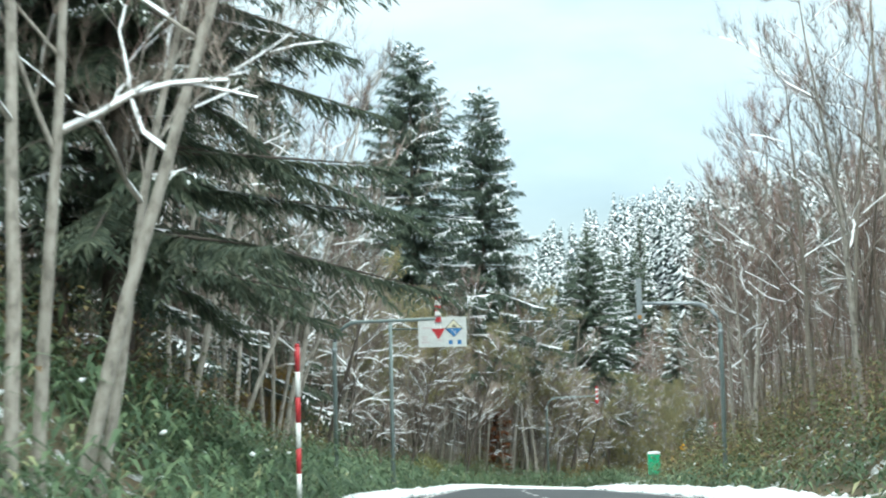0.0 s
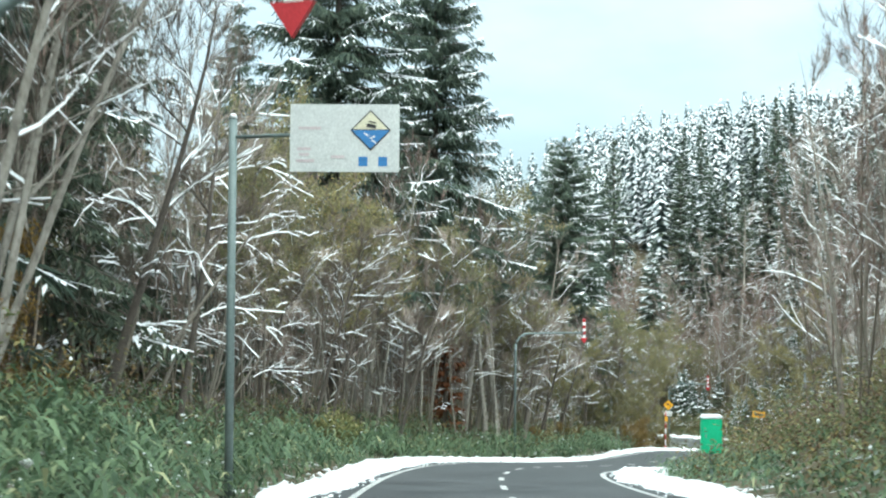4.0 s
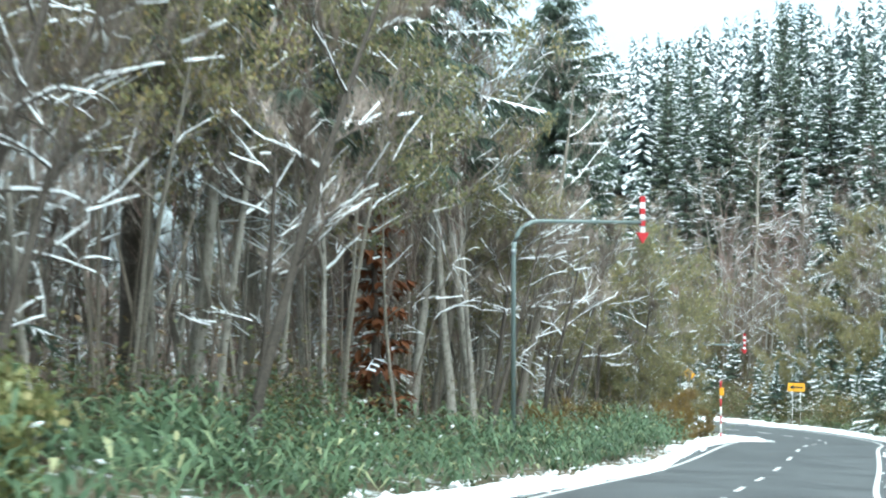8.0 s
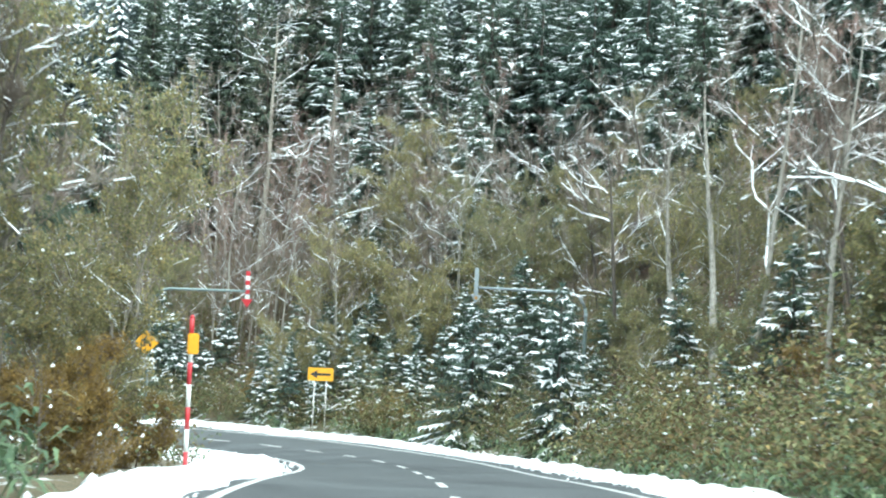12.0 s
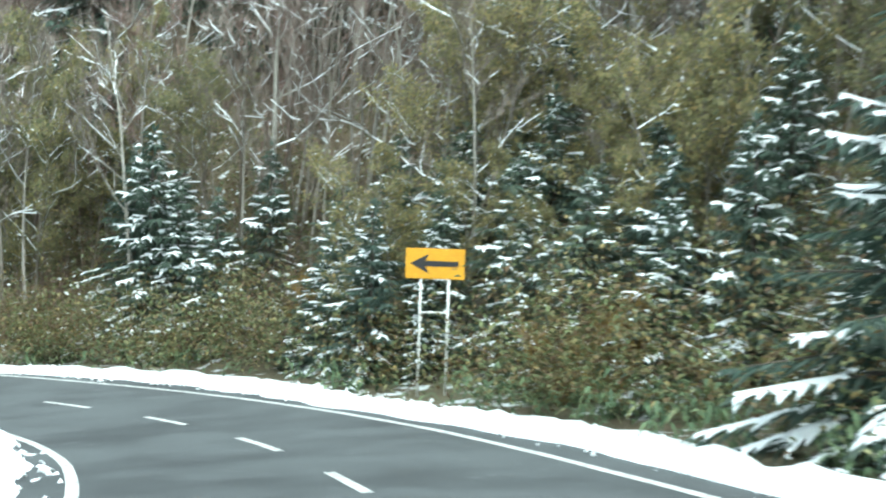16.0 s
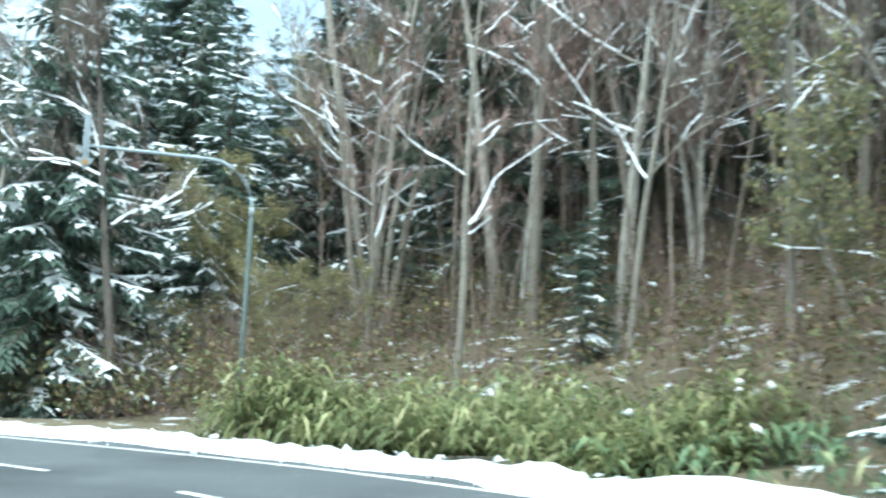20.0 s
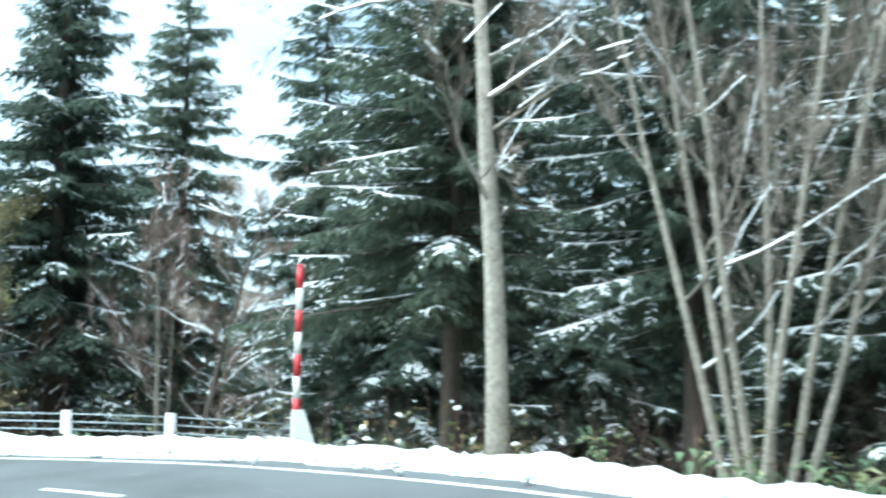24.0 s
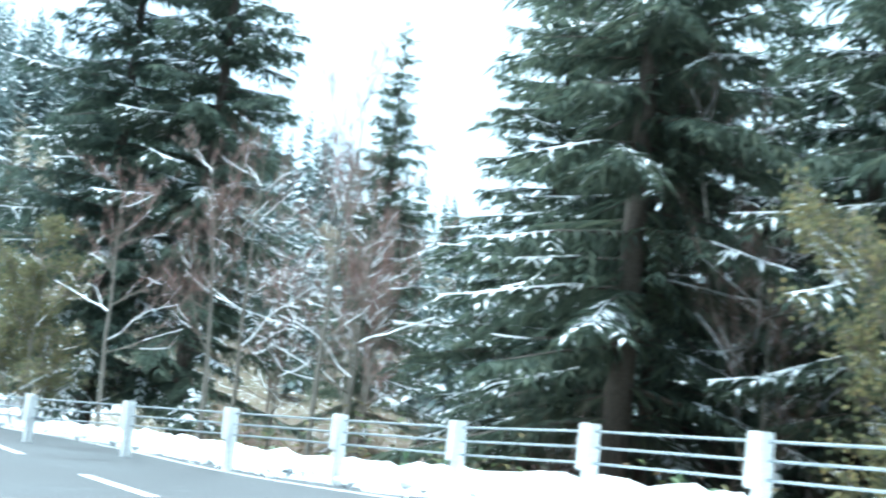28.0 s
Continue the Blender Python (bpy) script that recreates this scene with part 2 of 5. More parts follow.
GALV = two_scale("galvanised_steel", (0.20, 0.23, 0.25), (0.32, 0.36, 0.38), 3.0, 40.0, 0.5, 0.05, 0.35)
POLE_GREY = two_scale("grey_green_steel", (0.13, 0.17, 0.17), (0.19, 0.235, 0.235), 2.0, 30.0, 0.55, 0.05, 0.1)
WHITE = two_scale("white_paint", (0.66, 0.67, 0.66), (0.80, 0.80, 0.79), 4.0, 50.0, 0.5, 0.04)
RED = two_scale("red_film", (0.36, 0.02, 0.03), (0.50, 0.035, 0.045), 4.0, 50.0, 0.45, 0.04)
YELLOW_FILM = two_scale("yellow_film", (0.62, 0.30, 0.012), (0.76, 0.38, 0.02), 3.0, 40.0, 0.45, 0.03)
BLACK = two_scale("black_film", (0.012, 0.012, 0.014), (0.03, 0.03, 0.034), 6.0, 40.0, 0.5, 0.03)
BLUE = two_scale("blue_film", (0.03, 0.14, 0.36), (0.05, 0.20, 0.46), 6.0, 40.0, 0.5, 0.03)
GREEN = two_scale("green_paint", (0.03, 0.42, 0.20), (0.05, 0.53, 0.27), 3.0, 30.0, 0.45, 0.03)
CREAM = two_scale("cream_film", (0.55, 0.52, 0.38), (0.66, 0.63, 0.48), 5.0, 40.0, 0.5, 0.03)
FADED = two_scale("faded_red_film", (0.44, 0.40, 0.41), (0.54, 0.45, 0.47), 9.0, 50.0, 0.5, 0.0)
AMBER = two_scale("amber_lens", (0.30, 0.16, 0.05), (0.42, 0.24, 0.08), 4.0, 40.0, 0.4, 0.03)
STEEL_BACK = two_scale("sign_back", (0.11, 0.12, 0.115), (0.17, 0.18, 0.17), 3.0, 30.0, 0.55, 0.05, 0.3)


# ---- mesh helpers ----
def mesh(name, verts, faces, mat, smooth=False):
    me = bpy.data.meshes.new(name)
    me.from_pydata([tuple(v) for v in verts], [], [tuple(f) for f in faces])
    for m in (mat if isinstance(mat, (list, tuple)) else [mat]):
        me.materials.append(m)
    if smooth:
        me.polygons.foreach_set("use_smooth", [True] * len(me.polygons))
    me.update()
    return me


def fast_mesh(name, verts, faces, mat, smooth=False):
    """The same from arrays; all faces have the same count of corners."""
    verts, faces = np.asarray(verts, np.float32), np.asarray(faces, np.int32)
    me = bpy.data.meshes.new(name)
    k = faces.shape[1]
    me.vertices.add(len(verts))
    me.vertices.foreach_set("co", verts.ravel())
    me.loops.add(faces.size)
    me.loops.foreach_set("vertex_index", faces.ravel())
    me.polygons.add(len(faces))
    me.polygons.foreach_set("loop_start", np.arange(0, faces.size, k, dtype=np.int32))
    me.polygons.foreach_set("loop_total", np.full(len(faces), k, np.int32))
    if smooth:
        me.polygons.foreach_set("use_smooth", np.ones(len(faces), bool))
    me.materials.append(mat)
    me.update(calc_edges=True)
    return me


def part(name, me, parent, m=None, label=""):
    ob = new(name, me)
    ob.parent = parent
    if m is not None:
        ob.matrix_basis = m
    if label:
        ob["label"] = label
    return ob


class Soup:
    """Collects vertices and faces of one mesh."""
    def __init__(self):
        self.v, self.f = [], []

    def add(self, vs, fs):
        n = len(self.v)
        self.v.extend(vs)
        self.f.extend([tuple(i + n for i in f) for f in fs])
        return self

    def box(self, x0, y0, z0, x1, y1, z1, m=None):
        vs = [Vector(p) for p in ((x0, y0, z0), (x1, y0, z0), (x1, y1, z0), (x0, y1, z0), (x0, y0, z1), (x1, y0, z1), (x1, y1, z1), (x0, y1, z1))]
        if m:
            vs = [m @ v for v in vs]
        return self.add(vs, [(3, 2, 1, 0), (4, 5, 6, 7), (0, 1, 5, 4), (1, 2, 6, 5), (2, 3, 7, 6), (3, 0, 4, 7)])

    def tube(self, pts, radii, sides=8, caps=True):
        pts = [Vector(p) for p in pts]
        n0 = len(self.v)
        for i, p in enumerate(pts):
            d = (pts[min(i + 1, len(pts) - 1)] - pts[max(i - 1, 0)]).normalized()
            a = d.orthogonal().normalized() if abs(d.z) < 0.9 else Vector((1, 0, 0)).cross(d).normalized()
            b = d.cross(a)
            for k in range(sides):
                w = 2 * math.pi * k / sides
                self.v.append(p + radii[i] * (math.cos(w) * a + math.sin(w) * b))
        for i in range(len(pts) - 1):
            for k in range(sides):
                a, b = n0 + i * sides + k, n0 + i * sides + (k + 1) % sides
                self.f.append((a, b, b + sides, a + sides))
        if caps:
            self.f.append(tuple(range(n0 + sides - 1, n0 - 1, -1)))
            e = n0 + (len(pts) - 1) * sides
            self.f.append(tuple(range(e, e + sides)))
        return self

    def mesh(self, name, mat, smooth=False):
        return mesh(name, self.v, self.f, mat, smooth)


def bevelled_box(name, sx, sy, sz, mat, bevel=0.01, base=True):
    bm = bmesh.new()
    bmesh.ops.create_cube(bm, size=1.0)
    bmesh.ops.scale(bm, vec=(sx, sy, sz), verts=bm.verts)
    if base:
        bmesh.ops.translate(bm, vec=(0, 0, sz / 2), verts=bm.verts)
    bmesh.ops.bevel(bm, geom=bm.edges[:], offset=bevel, segments=2, affect="EDGES")
    me = bpy.data.meshes.new(name)
    bm.to_mesh(me)
    bm.free()
    me.materials.append(mat)
    return me


# ---- the road's line: from the walk, drawn out at both ends ----
def smooth_row(a, n):
    k = np.hanning(n)
    return np.convolve(np.pad(a, n // 2, mode="edge"), k / k.sum(), "valid")


key_t = np.array([r[0] for r in PATH])
key_p = np.array([r[1] for r in PATH])
walk_t = np.arange(0, 28.001, 0.05)
walk_p = np.stack([smooth_row(np.interp(walk_t, key_t, key_p[:, k]), 15) for k in range(3)], 1)
walk_p[:8], walk_p[-8:] = [np.stack([np.interp(walk_t, key_t, key_p[:, k]) for k in range(3)], 1)[s] for s in (slice(0, 8), slice(-8, None))]
head0 = math.atan2(-(walk_p[8] - walk_p[0])[0], (walk_p[8] - walk_p[0])[1])
back = np.array([walk_p[0] - i * 0.5 * np.array([-math.sin(head0), math.cos(head0), -0.06]) for i in range(160, 0, -1)])
head1 = math.atan2(-(walk_p[-1] - walk_p[-5])[0], (walk_p[-1] - walk_p[-5])[1])
on, p, h = [], walk_p[-1].copy(), head1
for i in range(420):
    s = i * 0.35
    h += 0.35 * (0.042 if s < 12 else 0.0 if s < 30 else -0.02 if s < 45 else 0.0)
    p = p + 0.35 * np.array([-math.sin(h), math.cos(h), -0.004 if s < 20 else -0.014])
    on.append(p.copy())
LINE_P = np.vstack([back, walk_p, np.array(on)])
LINE_T = np.concatenate([np.arange(-160, 0) * 0.075, walk_t, 28 + np.arange(1, 421) * 0.06])
step = np.gradient(LINE_P, axis=0)
along = step[:, :2] / np.linalg.norm(step[:, :2], axis=1)[:, None]
RIGHT = np.stack([along[:, 1], -along[:, 0]], 1)
heading = np.unwrap(np.arctan2(-along[:, 0], along[:, 1]))
LINE_S = np.concatenate([[0], np.cumsum(np.linalg.norm(np.diff(LINE_P[:, :2], axis=0), axis=1))])
BEND = smooth_row(np.gradient(heading, LINE_S), 61)
EYE_H = np.interp(LINE_T, [0, 17.5, 20.5], [1.25, 1.25, 1.0])
CROSS = np.interp(LINE_T, [24, 26.5], [0.06, 0.11]) * np.clip(BEND / 0.035, -1, 1)
MID = smooth_row(np.interp(LINE_T, [0, 7, 12.5, 13.5, 17.5, 19.5, 21, 22.5, 24, 26.5, 28, 29.5], [1.5, 1.5, 1.3, 0.9, 1.0, 2.1, 2.3, 1.9, 1.6, 1.5, 1.1, 0.7]), 61)
NARROW = np.interp(LINE_T, [19.5, 21.5, 24.5, 26], [1.0, 0.9, 0.86, 0.82])


def at(t, d):
    """The place at the time t along the road, d metres right of the walk, on the road's surface."""
    i = int(np.abs(LINE_T - t).argmin())
    x, y = LINE_P[i, :2] + RIGHT[i] * d
    return Vector((x, y, LINE_P[i, 2] - EYE_H[i] + CROSS[i] * d))


KEEP = np.arange(0, len(LINE_P), 4)


def land(x, y):
    """Heights of the ground for arrays x, y, with the index of the nearest station and the way across."""
    x, y = np.atleast_1d(np.asarray(x, float)), np.atleast_1d(np.asarray(y, float))
    z, who, off = np.empty(len(x)), np.empty(len(x), int), np.empty(len(x))
    for a in range(0, len(x), 4000):
        q = np.stack([x[a:a + 4000], y[a:a + 4000]], 1)
        d2 = ((q[:, None] - LINE_P[None, KEEP, :2]) ** 2).sum(-1)
        near = KEEP[d2.argmin(1)]
        d = ((q - LINE_P[near, :2]) * RIGHT[near]).sum(-1)
        far = np.sqrt(d2.min(1))
        wgt = 1 / (d2 + 4) ** 2
        level = (wgt * (LINE_P[KEEP, 2] - EYE_H[KEEP])).sum(1) / wgt.sum(1)
        road_z = LINE_P[near, 2] - EYE_H[near] + CROSS[near] * np.clip(d, -9, 9)
        t = LINE_T[near]
        out = np.maximum(np.where(d > 0, far - (MID[near] + 6.0), 0), 0)
        out = out * out / (out + 5.0)
        up = np.interp(t, [0, 5, 8, 11, 14, 17, 20, 21.5, 22.6, 23.6, 24.3, 25.5, 27, 31, 45], [0.19, 0.28, 0.46, 0.68, 0.82, 0.88, 0.84, 0.70, 0.52, 0.24, 0.0, -0.14, -0.20, -0.2, -0.1])
        rise = np.where(up > 0, 40 * np.tanh(up * out / 40), 7 * np.tanh(up * out / 7))
        inn = np.maximum(np.where(d < 0, far - 8.0, 0), 0)
        rise = rise + 10 * np.tanh(0.05 * inn / 10) * (t < 10)
        rise = rise + 1.7 * np.exp(-((d + 13.5) / 3.6) ** 2) * np.clip((13.4 - t) / 1.0, 0, 1) * np.clip((t - 3) / 2, 0, 1)
        hill = 37 * np.exp(-((q[:, 0] + 62) ** 2 / 95 ** 2 + (q[:, 1] + 140) ** 2 / 75 ** 2) / 2)
        rough = 0.35 * np.sin(q[:, 0] * 0.35 + 1.3 * np.sin(q[:, 1] * 0.21)) * np.cos(q[:, 1] * 0.31 + 0.7)
        rise = rise - 0.9 * np.clip((d - MID[near] - 4.0) / 2.0, 0, 1) * np.clip((t - 23.5) / 1.5, 0, 1)
        w = np.clip((np.abs(d - MID[near]) - 5.5 + 1.5 * np.clip((t - 23.5) / 1.5, 0, 1)) / 5.0, 0, 1) * np.ones_like(far)
        w = np.where(far > 14, 1.0, w)
        w = w * w * (3 - 2 * w)
        z[a:a + 4000] = (1 - w) * (road_z - 0.12) + w * (level + rise + hill + rough)
        who[a:a + 4000], off[a:a + 4000] = near, d
    return z, who, off


def ground_z(x, y):
    return float(land([x], [y])[0][0])


# ---- ground, road, lines, snow ----
def axis_steps(lo, hi, fine, reach):
    mid_part = list(np.arange(lo, hi, fine))
    below, above, s = [], [], fine
    a, b = lo, hi
    while b - hi < reach:
        s *= 1.22
        a, b = a - s, b + s
        below.append(a)
        above.append(b)
    return np.array(below[::-1] + mid_part + [hi] + above)


gx, gy = axis_steps(-70, 90, 1.8, 2500), axis_steps(-30, 250, 1.8, 2500)
XX, YY = np.meshgrid(gx, gy, indexing="ij")
ZZ = land(XX.ravel(), YY.ravel())[0]
idx = np.arange(XX.size).reshape(XX.shape)
quads = np.stack([idx[:-1, :-1], idx[1:, :-1], idx[1:, 1:], idx[:-1, 1:]], -1).reshape(-1, 4)
tagged(new("ground", fast_mesh("ground", np.stack([XX.ravel(), YY.ravel(), ZZ], 1), quads, LITTER, True)), "forest floor of brown leaf litter with patches of snow", "ground", kind="structure")

ROAD_I = np.arange(0, len(LINE_P), 3)


def strip(lo, hi, lift, name, mat, i0=0, i1=None, across=2):
    """A ribbon along the road between the ways across lo and hi from its middle line."""
    ii = ROAD_I[i0:i1]
    vs, ds = [], np.linspace(lo, hi, across)
    for i in ii:
        for d in MID[i] + NARROW[i] * ds:
            x, y = LINE_P[i, :2] + RIGHT[i] * d
            vs.append((x, y, LINE_P[i, 2] - EYE_H[i] + CROSS[i] * d + lift))
    n = len(ii)
    fs = [(a * across + k, a * across + k + 1, (a + 1) * across + k + 1, (a + 1) * across + k) for a in range(n - 1) for k in range(across - 1)]
    return fast_mesh(name, vs, fs, mat)


tagged(new("road", strip(-4.1, 4.1, 0.0, "road", ASPHALT, across=9)), "grey asphalt road with damp dark wheel tracks", "road", kind="structure")
for side, name in ((-1, "edge_line_left"), (1, "edge_line_right")):
    tagged(new(name, strip(side * 2.95 - 0.075, side * 2.95 + 0.075, 0.005, name, LINE)), "worn white painted edge line on the asphalt", "road marking", kind="structure")

# dashes of the middle line
dash_me = []
total = LINE_S[-1]
road_lines = tagged(new("centre_line"), "broken white centre line painted on the asphalt", "road marking", kind="structure")
s = 251.15 - 33 * 5.65
while s < total - 40:
    seg = np.linspace(s, s + 2.3, 5)
    vs = []
    for q in seg:
        i = int(np.abs(LINE_S - q).argmin())
        for d in (MID[i] - 0.07, MID[i] + 0.07):
            x, y = LINE_P[i, :2] + RIGHT[i] * d
            vs.append((x, y, LINE_P[i, 2] - EYE_H[i] + CROSS[i] * d + 0.005))
    part("dash", mesh("dash", vs, [(2 * k, 2 * k + 1, 2 * k + 3, 2 * k + 2) for k in range(4)], LINE), road_lines)
    s += 5.65


def snow_bank(side, name, label):
    """The snow ploughed to the side: a lumpy low bank with ragged edges and clods."""
    rng = np.random.default_rng(5 + side)
    ii = np.arange(0, len(LINE_P), 1)
    n = len(ii)
    def wob(scale, amp):
        k = max(3, int(scale))
        return smooth_row(rng.normal(size=n), k if k % 2 else k + 1) * amp
    inner = np.interp(LINE_T, [0, 12, 14.5, 19, 21, 26.5, 28], [3.35, 3.35, 3.7, 3.6, 3.2, 3.2, 3.1] if side > 0 else [3.35, 3.35, 3.35, 3.3, 3.1, 3.1, 3.1]) * NARROW ** 0.6 + wob(41, 0.7) + wob(9, 0.25)
    if side > 0:
        wide = np.interp(LINE_T, [0, 6, 12, 15, 19, 21.5, 23.5, 25, 26.5, 27.5, 30], [1.5, 1.7, 1.4, 1.1, 1.2, 1.9, 1.6, 1.0, 1.1, 1.4, 1.5])
    else:
        wide = np.interp(LINE_T, [0, 6, 9, 12.5, 14, 16, 30], [1.2, 1.3, 1.1, 0.9, 1.8, 2.6, 2.4])
    outer = inner + wide + wob(31, 1.0) + wob(7, 0.35)
    vs, K = [], 9
    prof = [0.0, 0.62, 0.95, 1.0, 1.05, 1.0, 0.95, 0.7, -0.6]
    for j, i in enumerate(ii):
        for k in range(K):
            u = k / (K - 1)
            d = MID[i] + side * (inner[j] + (outer[j] - inner[j]) * (u ** 1.3))
            x, y = LINE_P[i, :2] + RIGHT[i] * d
            hgt = (0.17 if LINE_T[i] < 19 else 0.12 if LINE_T[i] < 26.5 else 0.20 if LINE_T[i] < 27.6 else 0.28) * prof[k] + (0.05 * math.sin(i * 0.9 + k * 1.7) * math.sin(i * 0.37 - k) + 0.03 * rng.normal()) * (0 < k < K - 1)
            vs.append((x, y, LINE_P[i, 2] - EYE_H[i] + CROSS[i] * np.clip(d, -9, 9) + hgt - 0.02))
    fs = [(a * K + k, a * K + k + 1, (a + 1) * K + k + 1, (a + 1) * K + k) for a in range(n - 1) for k in range(K - 1)]
    me = fast_mesh(name, vs, fs, VERGE_SNOW, True)
    tagged(new(name, me), label, "snow", kind="structure")


def snow_clods(side):
    """Crumbled lumps of snow strewn along the bank's two edges and over its top."""
    rng = np.random.default_rng(40 + side)
    n = 5200
    i = rng.integers(150, len(LINE_P) - 200, n)
    near_edge = rng.random(n) < 0.6
    d = MID[i] + side * (np.where(near_edge, 3.55 + rng.normal(0, 0.14, n), 4.3 - 0.9 * np.clip(LINE_T[i] - 23, 0, 1) + rng.normal(0, 0.22, n)) * NARROW[i] ** 0.6 + (0.3 if side > 0 else 0.0) * (LINE_T[i] > 13) * (LINE_T[i] < 20))
    c = np.column_stack([LINE_P[i, :2] + RIGHT[i] * d[:, None], LINE_P[i, 2] - EYE_H[i] + CROSS[i] * np.clip(d, -9, 9) + np.where(near_edge, 0.0, 0.08)])
    c[:, :2] += rng.normal(0, 0.2, (n, 2))
    R = (0.025 + 0.09 * rng.random(n) ** 3)[:, None]
    dirs = np.array([(1, 0, 0.1), (-0.9, 0.2, 0), (0.1, 1, 0), (0, -1.1, 0.1), (0.1, 0, 0.75), (0, 0, -0.5)])
    v = (c[:, None] + R[:, None] * (dirs[None] + rng.normal(0, 0.22, (n, 6, 3)))).reshape(-1, 3)
    f = np.array([(0, 2, 4), (2, 1, 4), (1, 3, 4), (3, 0, 4), (2, 0, 5), (1, 2, 5), (3, 1, 5), (0, 3, 5)])
    tagged(new("snow_clods", fast_mesh("snow_clods", v, (np.arange(n)[:, None, None] * 6 + f[None]).reshape(-1, 3), VERGE_SNOW)), "crumbled lumps of ploughed snow along the verge", "snow", kind="stuff")


snow_clods(1)
snow_clods(-1)
snow_bank(1, "snow_verge_right", "low bank of ploughed snow with ragged edge beside asphalt")
snow_bank(-1, "snow_verge_left", "low bank of ploughed snow with ragged edge beside asphalt")


# ---- trees ----
def frond(out, base, way, length, width, droop, rng):
    """A twig's spray: a bent, pointed leaf of four triangles."""
    side = Vector((-way.y, way.x, 0))
    if side.length < 1e-3:
        side = Vector((1, 0, 0))
    side = side.normalized() * width
    m = base + way * (length * 0.5) - Vector((0, 0, droop * length * 0.3))
    tip = base + way * length - Vector((0, 0, droop * length))
    out.add([base, m + side, tip, m - side], [(0, 1, 2), (0, 2, 3)])


